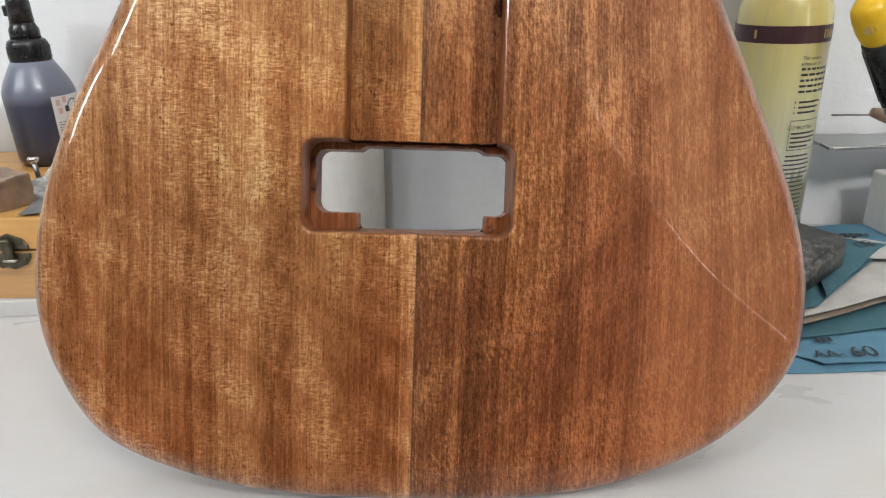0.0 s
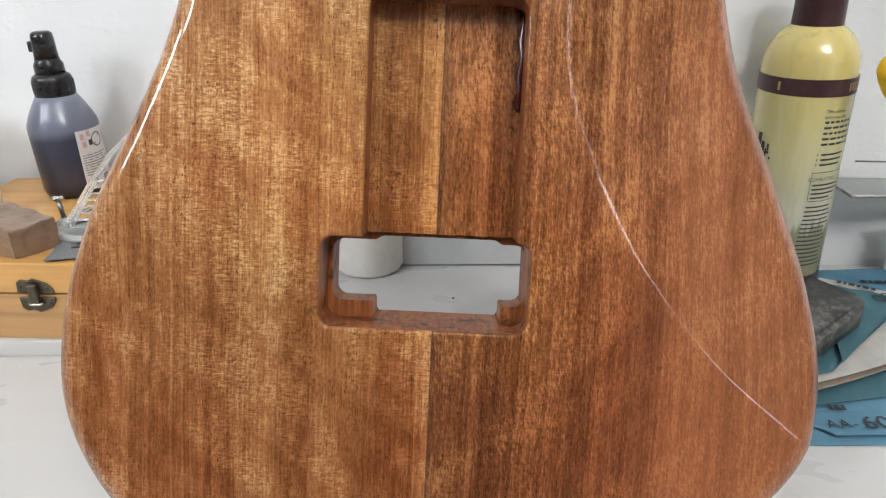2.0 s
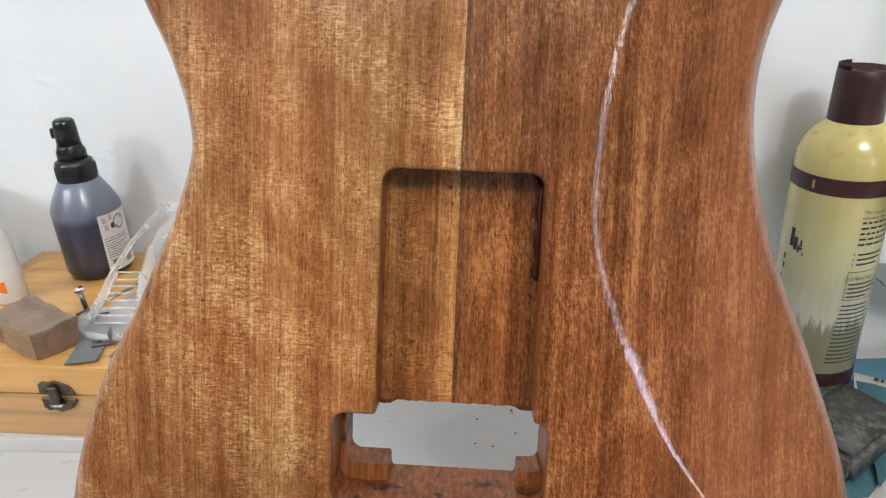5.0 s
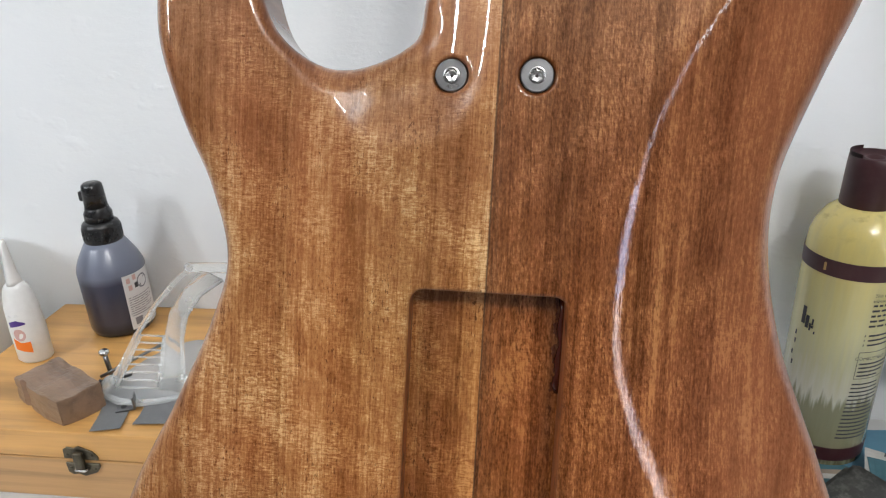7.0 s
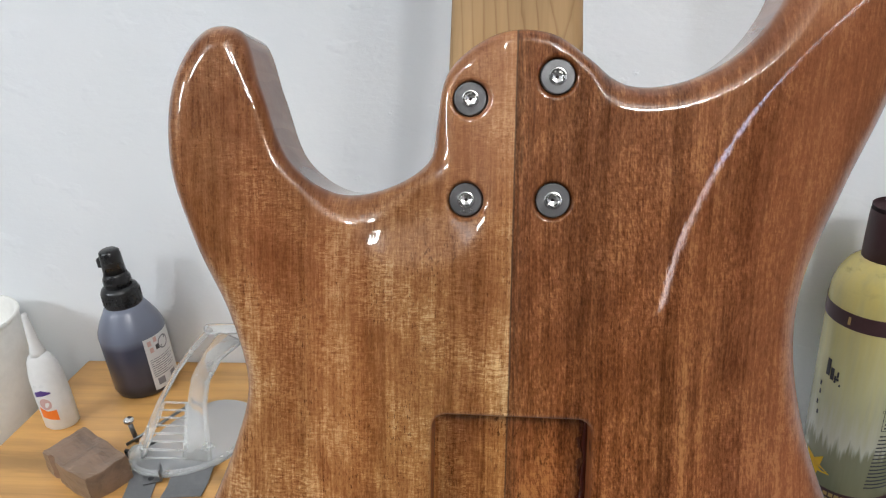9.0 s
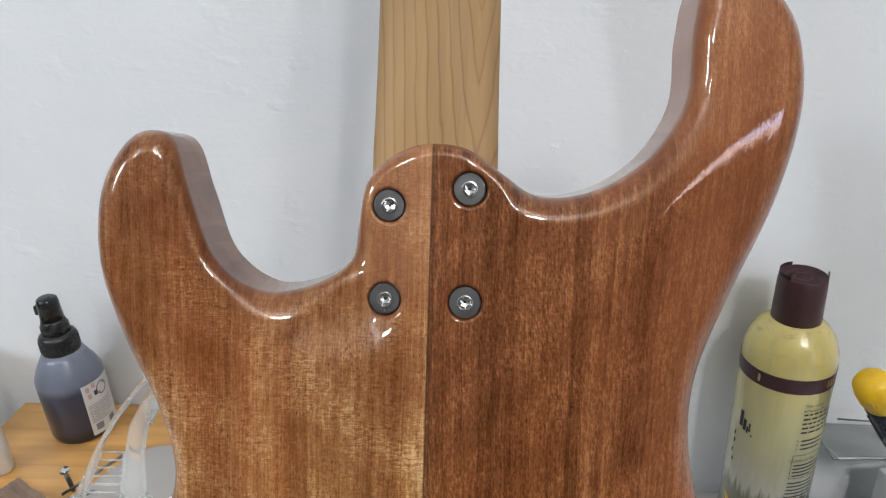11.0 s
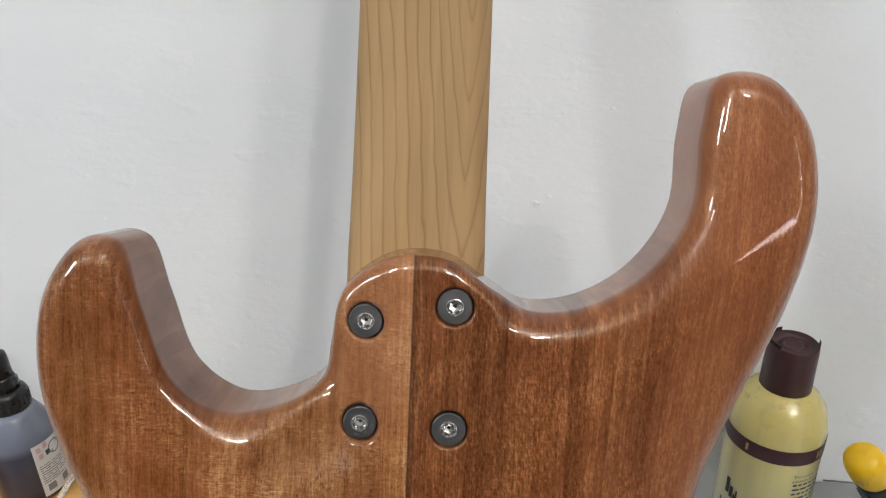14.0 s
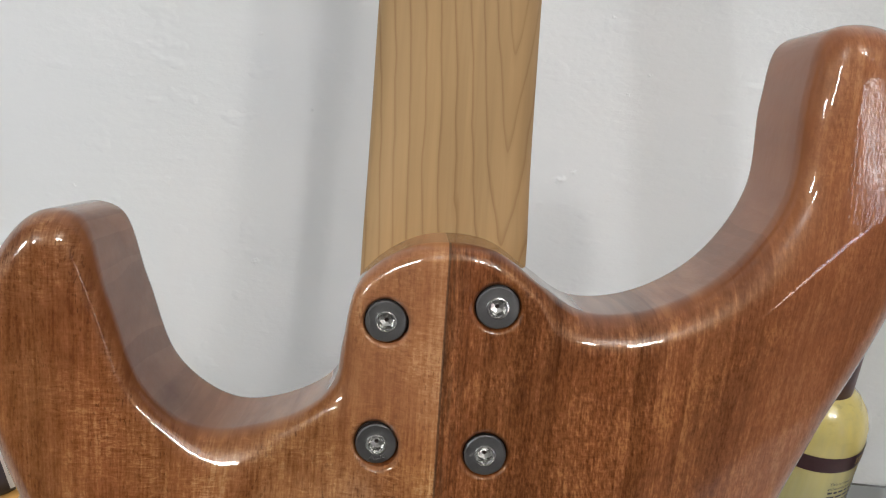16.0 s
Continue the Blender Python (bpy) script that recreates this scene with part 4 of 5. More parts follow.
def ink_bottle():
    ob = thing("spray_bottle", pose(-0.3240, 0.334, BOX_TOP, 0, 0, 52) @ Matrix.Scale(0.96, 4), "cloudy plastic bottle of dark violet liquid with a black spray cap", "bottle")
    bm = lathe(bmesh.new(), [(0.022, 0.0), (0.0262, 0.002), (0.0280, 0.007), (0.0288, 0.045), (0.0290, 0.0615), (0.0282, 0.0655), (0.0250, 0.0735), (0.0195, 0.0835), (0.0165, 0.0885)], 56)
    part("bottle_body", bm, VIOLET_BOTTLE, ob, "translucent bottle wall with dark violet liquid", True)
    cap = part("cap", lathe(bmesh.new(), [(0.0160, 0.0875), (0.0166, 0.090), (0.0162, 0.1025), (0.0150, 0.1052), (0.0122, 0.107)], 40), BLACK_PLASTIC, ob, "ribbed black screw collar", True)
    for k in range(28):
        a = 2 * math.pi * k / 28
        part("rib", box(bmesh.new(), (-0.0004, -0.0006, 0.091), (0.0003, 0.0006, 0.101), 0.0, pose(0.0164 * math.cos(a), 0.0164 * math.sin(a), 0, 0, 0, math.degrees(a))), BLACK_PLASTIC, cap)
    part("pump_collar", lathe(bmesh.new(), [(0.0120, 0.1065), (0.0118, 0.1145), (0.0102, 0.1175), (0.0098, 0.1195)], 36), BLACK_PLASTIC, ob, smooth=True)
    nozzle = part("nozzle", lathe(bmesh.new(), [(0.0096, 0.119), (0.0090, 0.1365), (0.0084, 0.1400), (0.0064, 0.1415)], 36), BLACK_PLASTIC, ob, "black finger pump", True)
    part("spout", box(bmesh.new(), (-0.0125, -0.0035, 0.125), (-0.0075, 0.0030, 0.134), 0.0015, pose(0, 0, 0, 0, 0, -52)), BLACK_PLASTIC, nozzle)
    label = part("label", round_patch(bmesh.new(), 0.0292, -98, -30, 0.007, 0.060, 14), LABEL_WHITE, ob, "white safety label with small print")

    def dab(a0, a1, z0, z1, ink=INK_GREY):
        part("print", round_patch(bmesh.new(), 0.02935, a0, a1, z0, z1, 4), ink, label)
    for k in range(9):
        dab(-94, -94 + (50, 44, 52, 47, 38, 51, 49, 30, 42)[k], 0.0375 - 0.0022 * k, 0.0384 - 0.0022 * k)
    dab(-90, -76, 0.011, 0.018)
    dab(-62, -48, 0.011, 0.018)
    for a, z, ink in ((-92, 0.052, INK_RED), (-80, 0.054, INK_RED), (-90, 0.045, INK_RED), (-78, 0.046, INK)):
        dab(a, a + 7, z, z + 0.005, ink)

    def ring(u, v):
        a = radians(-60) + u / 0.0293
        return Vector((0.02935 * math.cos(a), 0.02935 * math.sin(a), 0.0500 + v))
    bm = bmesh.new()
    inner = [bm.verts.new(ring(0.0052 * math.cos(2 * math.pi * k / 24), 0.0052 * math.sin(2 * math.pi * k / 24))) for k in range(24)]
    outer = [bm.verts.new(ring(0.0066 * math.cos(2 * math.pi * k / 24), 0.0066 * math.sin(2 * math.pi * k / 24))) for k in range(24)]
    for k in range(24):
        bm.faces.new((inner[k], inner[(k + 1) % 24], outer[(k + 1) % 24], outer[k]))
    q = [bm.verts.new(ring(x, y)) for x, y in ((-0.0042, -0.0032), (-0.0032, -0.0042), (0.0042, 0.0032), (0.0032, 0.0042))]
    bm.faces.new(q)
    part("symbol", bm, INK_GREY, label, "crossed-out round symbol")


ink_bottle()


def glue_bottle():
    ob = thing("glue_bottle", pose(-0.3735, 0.279, BOX_TOP, 0, 0, 0), "white plastic glue bottle with a thin nozzle", "bottle")
    bm = lathe(bmesh.new(), [(0.0125, 0.0), (0.0142, 0.002), (0.0145, 0.028), (0.0138, 0.050), (0.0115, 0.062), (0.0095, 0.067), (0.0065, 0.0705)], 40)
    body = part("bottle_body", bm, WHITE_PLASTIC, ob, "squeezable white bottle body", True)
    body.scale = (1.0, 0.8, 1.0)
    part("nozzle", lathe(bmesh.new(), [(0.0065, 0.069), (0.0055, 0.073), (0.0042, 0.080), (0.0036, 0.090), (0.0024, 0.105), (0.0016, 0.107)], 24), WHITE_PLASTIC, ob, "tapered translucent nozzle", True)

    def face(a, z):
        return Vector((0.0148 * math.cos(radians(a)), 0.8 * 0.0148 * math.sin(radians(a)), z))
    for ink, z0, z1, name in ((ORANGE, 0.014, 0.022, "orange_band"), (VIOLET, 0.034, 0.041, "violet_band")):
        bm = bmesh.new()
        low = [bm.verts.new(face(-118 + 7 * k, z0 - 0.0004 * k * (1 if ink is ORANGE else -1))) for k in range(9)]
        high = [bm.verts.new(face(-118 + 7 * k, z1 - 0.0006 * abs(k - 4) * (-1 if ink is ORANGE else 1) - 0.0004 * k * (1 if ink is ORANGE else 0))) for k in range(9)]
        for k in range(8):
            bm.faces.new((low[k], low[k + 1], high[k + 1], high[k]))
        part(name, bm, ink, ob)
    bm = bmesh.new()
    bm.faces.new([bm.verts.new(face(-90 + 20 * math.cos(2 * math.pi * k / 20), 0.0275 + 0.0055 * math.sin(2 * math.pi * k / 20))) for k in range(20)])
    part("badge", bm, INK_RED, ob, "round reddish badge")


glue_bottle()


def wood_block():
    ob = thing("wood_block", pose(-0.3115, 0.2145, BOX_TOP, 0, 0, -33) @ Matrix.Scale(0.93, 4), "rough dark brown wood offcut with a notch", "wood block")
    bm = bmesh.new()
    bmesh.ops.create_cube(bm, size=2.0)
    bmesh.ops.subdivide_edges(bm, edges=bm.edges[:], cuts=17, use_grid_fill=True)
    for v in bm.verts:
        x, y, z = v.co
        # worn round edges, a hollowed lower edge and a sawn notch in the long side
        r = max(0.0, abs(x) - 0.94) + max(0.0, abs(y) - 0.90) + max(0.0, abs(z) - 0.88)
        shrink = 1 - 0.16 * max(0.0, r - 0.10)
        p = Vector((x * shrink * 0.034, y * shrink * 0.0185, z * shrink * 0.01175 + 0.01175))
        if y < -0.95 and -0.62 < x < -0.42:
            p.y += 0.0032
        if y < -0.7 and x > 0.3:
            p.y += 0.006 * (x - 0.3)
        if x > 0.95:
            p.x -= 0.004 * max(0.0, -y)
        wear = noise.noise(p * 130) * 0.0007 + noise.noise(p * 420) * 0.0004
        if z > 0.5:
            p.z += wear * 1.3 + 0.0009 * math.sin(p.x * 190 + 60 * p.y)
        elif z > -0.9:
            p.x += wear * (1 if x > 0 else -1)
            p.y += wear * (1 if y > 0 else -1)
        v.co = p
    part("block", bm, BLOCK_WOOD, ob)


wood_block()


def screws():
    ob = thing("machine_screw", pose(-0.2955, 0.253, BOX_TOP), "bright steel screw standing on its tip beside the wood block", "screw")
    part("shaft", tube(bmesh.new(), [(0.001, 0.001, 0.0), (0.0, 0.0, 0.020)], 0.0019, 12), STEEL, ob, smooth=True)
    part("head", lathe(bmesh.new(), [(0.0019, 0.0185), (0.0040, 0.0205), (0.0040, 0.0225), (0.0030, 0.0235)], 20), STEEL_BRIGHT, ob, smooth=True)
    ob = thing("black_screw", pose(-0.2895, 0.236, BOX_TOP + 0.004, 0, 0, 40), "black oxide screw lying on the box lid", "screw")
    part("shaft", tube(bmesh.new(), [(0.0, 0, 0.0), (0.020, 0, -0.0012)], 0.0021, 12), BLACK_PLASTIC, ob, smooth=True)
    part("head", tube(bmesh.new(), [(-0.0045, 0, 0.0003), (-0.003, 0, 0.0003), (0.0, 0, 0)], [0.0030, 0.0044, 0.0022], 18), BLACK_PLASTIC, ob, smooth=True)
    ob = thing("thin_rod", pose(-0.299, 0.246, BOX_TOP), "thin grey metal rod leaning against the clear guard", "rod")
    part("rod", tube(bmesh.new(), [(0.0, 0.0, 0.003), (0.045, 0.045, 0.014)], 0.0013, 10), STEEL, ob, smooth=True)


screws()


def metal_clip():
    """A small bent sheet-metal bracket, its hole drawn as a dark disc."""
    ob = thing("metal_clip", pose(-0.2590, 0.2090, BOX_TOP + 0.0016, 0, 0, 20), "small grey bent metal bracket lying on the abrasive strips", "bracket")
    part("foot", box(bmesh.new(), (-0.007, -0.005, 0.0), (0.007, 0.005, 0.0012), 0.0004), STEEL, ob)
    part("upright", box(bmesh.new(), (0.0055, -0.005, 0.0012), (0.007, 0.005, 0.010), 0.0004), STEEL, ob)
    # no opening: a dark disc paints the hole's shade on the foot
    part("hole", lathe(bmesh.new(), [(0.0022, 0.0012), (0.0022, 0.0015)], 16, (-0.0015, 0.0, 0.0)), INK, ob, "dark disc drawn for the screw hole")


metal_clip()


def strip(name, x, y, long, wide, turn, label, droop):
    ob = thing(name, pose(x, y, BOX_TOP + 0.0006, 0, 0, turn), label, "sandpaper", "abrasive strips")
    bm = bmesh.new()
    rows = []
    for k in range(9):
        v = -long * k / 8
        h = 0.0008 * math.sin(k * 0.9) - droop * max(0, k - 5) ** 2 + 0.0008
        rows.append([bm.verts.new((u, v, h + dz)) for dz in (0, 0.0006) for u in (-wide / 2, wide / 2)])
    for a, b in zip(rows, rows[1:]):
        for i, j in ((0, 1), (1, 3), (3, 2), (2, 0)):
            bm.faces.new((a[i], a[j], b[j], b[i]))
    bm.faces.new([rows[0][i] for i in (0, 2, 3, 1)])
    bm.faces.new([rows[-1][i] for i in (0, 1, 3, 2)])
    part("strip", bm, GREY_STRIP, ob)


strip("abrasive_strip", -0.273, 0.237, 0.056, 0.021, 12, "curled grey abrasive strip hanging over the edge of the box lid", 0.0)
strip("abrasive_strip", -0.232, 0.226, 0.036, 0.030, 4, "short wide grey abrasive strip lying on the box lid", 0.0)
strip("abrasive_strip", -0.255, 0.232, 0.024, 0.014, -14, "small dark grey abrasive scrap on the box lid", 0.0)


def clear_guard():
    """A moulded clear shroud: a base plate with a thick rim, a slotted ladder panel and a neck that sweeps up."""
    ob = thing("clear_plastic_guard", pose(-0.25, 0.25, BOX_TOP), "clear moulded plastic tool guard with vent slots", "tool guard")
    edge = spline([(-0.033, -0.026), (-0.019, -0.036), (0.006, -0.038), (0.031, -0.028), (0.046, -0.008), (0.050, 0.020), (0.036, 0.046), (0.006, 0.052), (-0.018, 0.030), (-0.032, -0.004)], True, 6).tolist()
    part("base_plate", prism(bmesh.new(), edge, 0.0022, 0.0040), MILKY, ob, "milky base plate")
    front = [(x, y, 0.0042) for x, y in edge[-6:] + edge[:32]]
    part("rim", tube(bmesh.new(), front, 0.0028, 10), CLEAR, ob, "thick clear rim", True)
    # ladder of vent slots, rising towards the wall
    low_l, low_r, top_r, top_l = Vector((-0.022, -0.027, 0.010)), Vector((0.012, -0.028, 0.010)), Vector((0.0025, 0.011, 0.032)), Vector((-0.018, 0.0125, 0.032))
    for a, b in ((low_l, top_l), (low_r, top_r)):
        part("rail", tube(bmesh.new(), [a, (a + b) / 2, b], 0.0017, 10), CLEAR, ob, smooth=True)
    for k in range(8):
        u = k / 7
        part("slat", tube(bmesh.new(), [low_l.lerp(top_l, u), low_r.lerp(top_r, u)], 0.0008, 8), CLEAR, ob, smooth=True)
    # outer rail from the screw boss up to the neck
    sweep = [(-0.031, -0.019, 0.007), (-0.027, -0.004, 0.017), (-0.022, 0.014, 0.031), (-0.014, 0.036, 0.046), (-0.003, 0.056, 0.058), (0.006, 0.070, 0.065)]
    part("outer_rail", tube(bmesh.new(), sweep, [0.0026, 0.0024, 0.0022, 0.0022, 0.0024, 0.0026], 12), CLEAR, ob, smooth=True)
    # curved side wall between the ladder and the round opening
    bm = bmesh.new()
    inner = [(0.012, -0.028, 0.010), (0.007, -0.008, 0.021), (0.0025, 0.011, 0.032), (0.000, 0.030, 0.043), (0.005, 0.050, 0.054), (0.014, 0.067, 0.063)]
    outer = [(0.030, -0.026, 0.005), (0.022, -0.006, 0.016), (0.015, 0.013, 0.028), (0.013, 0.031, 0.039), (0.019, 0.049, 0.049), (0.034, 0.064, 0.056)]
    rows = []
    for p, q in zip(inner, outer):
        p, q = Vector(p), Vector(q)
        mid = (p + q) / 2 + Vector((0, -0.003, 0.004))
        rows.append([bm.verts.new(v) for v in (p, mid, q, q - Vector((0, 0, 0.0016)), mid - Vector((0, 0, 0.0016)), p - Vector((0, 0, 0.0016)))])
    for a, b in zip(rows, rows[1:]):
        for k in range(6):
            j = (k + 1) % 6
            bm.faces.new((a[k], a[j], b[j], b[k]))
    bm.faces.new(list(reversed(rows[0])))
    bm.faces.new(rows[-1])
    part("side_wall", bm, CLEAR, ob, "curved clear side wall", True)
    part("opening_rim", tube(bmesh.new(), [tuple(v) for v in outer], 0.0018, 10), CLEAR, ob, smooth=True)
    part("boss", lathe(bmesh.new(), [(0.0060, 0.0), (0.0068, 0.002), (0.0066, 0.010), (0.0045, 0.0125)], 24, (-0.031, -0.019, 0.0)), CLEAR, ob, "round clear screw boss", True)
    part("boss", lathe(bmesh.new(), [(0.0050, 0.003), (0.0054, 0.006), (0.0040, 0.0105), (0.0018, 0.012)], 20, (0.024, -0.014, 0.0)), CLEAR, ob, smooth=True)
    part("top_lip", box(bmesh.new(), (0.000, 0.066, 0.060), (0.046, 0.075, 0.068), 0.003), CLEAR, ob, smooth=True)
    for child in ob.children:
        child.visible_shadow = False


clear_guard()


def pot(name, x, y, z, r0, r1, height, label):
    ob = thing(name, pose(x, y, z), label, "pot")
    part("wall", lathe(bmesh.new(), [(r0 - 0.006, 0.0), (r0 - 0.002, 0.001), (r0, 0.004), (r1, height - 0.002), (r1 - 0.001, height), (r1 - 0.003, height - 0.001), (r0 - 0.003, 0.006)], 64), CUP_CREAM, ob, smooth=True)
    part("rim", tube(bmesh.new(), [((r1 - 0.0005) * math.cos(radians(7.5 * k)), (r1 - 0.0005) * math.sin(radians(7.5 * k)), height - 0.001) for k in range(49)], 0.0019, 10), CUP_CREAM, ob, smooth=True)


pot("white_pot", -0.474, 0.312, 0.0128, 0.046, 0.053, 0.140, "cream white plastic pot standing beside the pine box")
pot("white_cup", -0.069, 0.3245, 0.0, 0.0300, 0.0335, 0.105, "cream white cup standing by the wall behind the guitar")


# ---- things on the other end of the bench ----
def polish():
    ob = thing("polish_bottle", pose(0.2691, 0.2776, 0.0015), "cloudy yellow polish bottle with a maroon cap and band", "bottle")
    r = 0.0330
    part("bottle_body", lathe(bmesh.new(), [(0.029, 0.0), (0.0323, 0.002), (r, 0.006), (r, 0.166), (r - 0.0003, 0.176), (0.0319, 0.184), (0.0290, 0.1925), (0.0238, 0.2005), (0.0182, 0.2050), (0.0166, 0.2062)], 64), YELLOW_BOTTLE, ob, "translucent bottle half coated with yellow polish", True)
    cap = part("cap", lathe(bmesh.new(), [(0.0164, 0.2050), (0.0172, 0.2060), (0.0166, 0.234), (0.0162, 0.2400), (0.0152, 0.2410), (0.0147, 0.2375), (0.008, 0.2365), (0.0072, 0.2385), (0.006, 0.2388), (0.0052, 0.2362)], 48), MAROON, ob, "maroon flip cap", True)
    bm = round_patch(bmesh.new(), 0.0160, 95, 215, 0.238, 0.2432, 16)
    bmesh.ops.solidify(bm, geom=bm.faces[:], thickness=0.0014)
    part("raised_lip", bm, MAROON, cap, "raised thumb lip of the cap", True)
    bm = round_patch(bmesh.new(), 0.0160, -35, -8, 0.238, 0.2440, 6)
    bmesh.ops.solidify(bm, geom=bm.faces[:], thickness=0.0014)
    part("raised_lip", bm, MAROON, cap, smooth=True)
    part("band", round_patch(bmesh.new(), r + 0.0002, 0, 360, 0.1605, 0.1725, 64), MAROON, ob, "maroon printed band", True)
    part("lower_band", round_patch(bmesh.new(), r + 0.0002, 0, 360, 0.010, 0.0215, 64), MAROON, ob, "dark lower printed band", True)

    def line(a0, a1, z, tall=0.0013, ink=INK):
        part("print", round_patch(bmesh.new(), r + 0.0003, a0, a1, z, z + tall, 6), ink, ob)

    def word(text, a, z, size, ink):
        def bend(u, v):
            b = radians(a) + u / r
            return Vector(((r + 0.0004) * math.cos(b), (r + 0.0004) * math.sin(b), z + v))
        link_mesh("print", letters(text, size, bend), ink, ob, smooth=False)
    # gold shapes on the band
    for a in (-148, -60, -54.5, -49, -43):
        line(a, a + 3.2, 0.1635, 0.006, INK_GOLD)
    # torn remains of a large dark mark
    for a0, a1, z0, tall in ((-165, -159, 0.117, 0.014), (-158, -153, 0.115, 0.010), (-152, -149.5, 0.114, 0.006), (-149, -146.5, 0.119, 0.005), (-152, -146, 0.1165, 0.002), (-145, -143, 0.1125, 0.002)):
        line(a0, a1, z0, tall)
    for a, z in ((-172, 0.105), (-171, 0.098), (-173, 0.088), (-170, 0.080)):
        line(a, a + 3, z, 0.004)
    rnd = random.Random(4)
    word("This unique", -73, 0.1505, 0.0034, INK)
    word("enhances the", -72, 0.1465, 0.0034, INK)
    z = 0.142
    for k in range(5):
        a = -86
        while a < -42:
            b = a + rnd.uniform(4, 10)
            line(a, min(b, -40), z, 0.0016)
            a = b + 2
        z -= 0.0040
    for k in range(3):
        line(-88, -87, 0.1185 - 0.0038 * k, 0.0016)
        line(-83, -46 - 3 * k, 0.1185 - 0.0038 * k, 0.0014)
    # framed warning
    for z0 in (0.1055, 0.0835):
        line(-90, -40, z0, 0.0005)
    for a in (-90, -40.5):
        line(a, a + 0.7, 0.0835, 0.0225)
    word("COMBUSTIBLE", -73, 0.1005, 0.0036, INK)
    for k in range(4):
        line(-87, (-46, -44, -50, -58)[k], 0.0955 - 0.0033 * k, 0.0013)
    for k in range(15):
        line(-90 - 0.4 * k, -46 - rnd.uniform(0, 10), 0.0785 - 0.0034 * k, 0.0012)
    # yellow star near the lower band
    bm = bmesh.new()
    star = []
    for k in range(10):
        b = 2 * math.pi * k / 10 + 0.5
        rr = 0.0135 if k % 2 == 0 else 0.0055
        c = radians(-158) + rr * math.sin(b) / r
        star.append(bm.verts.new(((r + 0.0005) * math.cos(c), (r + 0.0005) * math.sin(c), 0.037 + rr * math.cos(b))))
    hub = bm.verts.new(((r + 0.0005) * math.cos(radians(-158)), (r + 0.0005) * math.sin(radians(-158)), 0.037))
    for k in range(10):
        bm.faces.new((star[k], star[(k + 1) % 10], hub))
    part("star", bm, YELLOW, ob, "yellow printed star")
    for k in range(4):
        line(-140 + 7 * k, -134.5 + 7 * k, 0.0155, 0.0035, INK_GOLD)
        line(-138 + 7 * k, -133 + 7 * k, 0.0118, 0.002, INK_GOLD)


polish()


def sheet(name, mat, corners, z, label, curl=0.0, group="sandpaper sheets"):
    """A thin sheet of paper with a slightly waving edge; corners as (x, y) in order."""
    ob = thing(name, pose(0, 0, z), label, "sandpaper", group)
    bm = bmesh.new()
    a, b, c, d = [Vector(p) for p in corners]
    n = 14
    top = []
    for j in range(n + 1):
        row = []
        for i in range(n + 1):
            u, v = i / n, j / n
            p = a * (1 - u) * (1 - v) + b * u * (1 - v) + c * u * v + d * (1 - u) * v
            lift = curl * (0.5 + 0.5 * math.sin(5.0 * u + 3.7 * v + z * 900)) * (1 - v) ** 2 + 0.0004 * math.sin(17 * u + 11 * v)
            row.append((p.x, p.y, lift + 0.0005))
        top.append(row)
    up = [[bm.verts.new(p) for p in r] for r in top]
    low = [[bm.verts.new((p[0], p[1], p[2] - 0.0005)) for p in r] for r in top]
    for j in range(n):
        for i in range(n):
            bm.faces.new((up[j][i], up[j][i + 1], up[j + 1][i + 1], up[j + 1][i]))
            bm.faces.new((low[j][i], low[j + 1][i], low[j + 1][i + 1], low[j][i + 1]))
    for i in range(n):
        bm.faces.new((up[0][i], low[0][i], low[0][i + 1], up[0][i + 1]))
        bm.faces.new((up[n][i], up[n][i + 1], low[n][i + 1], low[n][i]))
        bm.faces.new((up[i][0], up[i + 1][0], low[i + 1][0], low[i][0]))
        bm.faces.new((up[i][n], low[i][n], low[i + 1][n], up[i + 1][n]))
    part("paper", bm, mat, ob)
    return ob


def on_sheet(ob, text, x, y, size, turn, z=0.0022):
    m = pose(x, y, z, 0, 0, turn)
    link_mesh("print", letters(text, size, lambda u, v: m @ Vector((u, v, 0))), INK, ob, smooth=False)


def marks(ob, x, y, turn, widths, z=0.002):
    m = pose(x, y, z, 0, 0, turn)
    u = 0.0
    for w in widths:
        bm = bmesh.new()
        bm.faces.new([bm.verts.new(m @ Vector(p)) for p in ((u, 0, 0), (u + w, 0, 0), (u + w, 0.005, 0), (u, 0.005, 0))])
        part("print", bm, INK, ob)
        u += w + 0.0015


low = sheet("sandpaper_sheet", BLUE_PAPER, [(0.150, 0.076), (0.40, 0.074), (0.42, 0.20), (0.16, 0.20)], 0.0005, "light blue sandpaper sheet lying on the table", 0.0)
torn = sheet("sandpaper_sheet", BLUE_PAPER, [(0.229, 0.081), (0.42, 0.083), (0.42, 0.16), (0.207, 0.105)], 0.0022, "torn blue sandpaper sheet printed AA-60", 0.0006)
on_sheet(torn, "AA-", 0.2365, 0.0905, 0.0112, 1, 0.0016)
on_sheet(torn, "60", 0.2575, 0.0915, 0.0165, 1, 0.0016)
marks(torn, 0.236, 0.1035, 0, [0.002, 0.003, 0.002])
sheet("sandpaper_sheet", TEAL_PAPER, [(0.19, 0.102), (0.42, 0.139), (0.42, 0.26), (0.20, 0.26)], 0.0042, "teal sandpaper sheet in a loose stack", 0.001)
sheet("sandpaper_sheet", TEAL_PAPER, [(0.20, 0.1065), (0.42, 0.188), (0.42, 0.25), (0.21, 0.25)], 0.0066, "dark teal sandpaper sheet with a curled edge", 0.002)
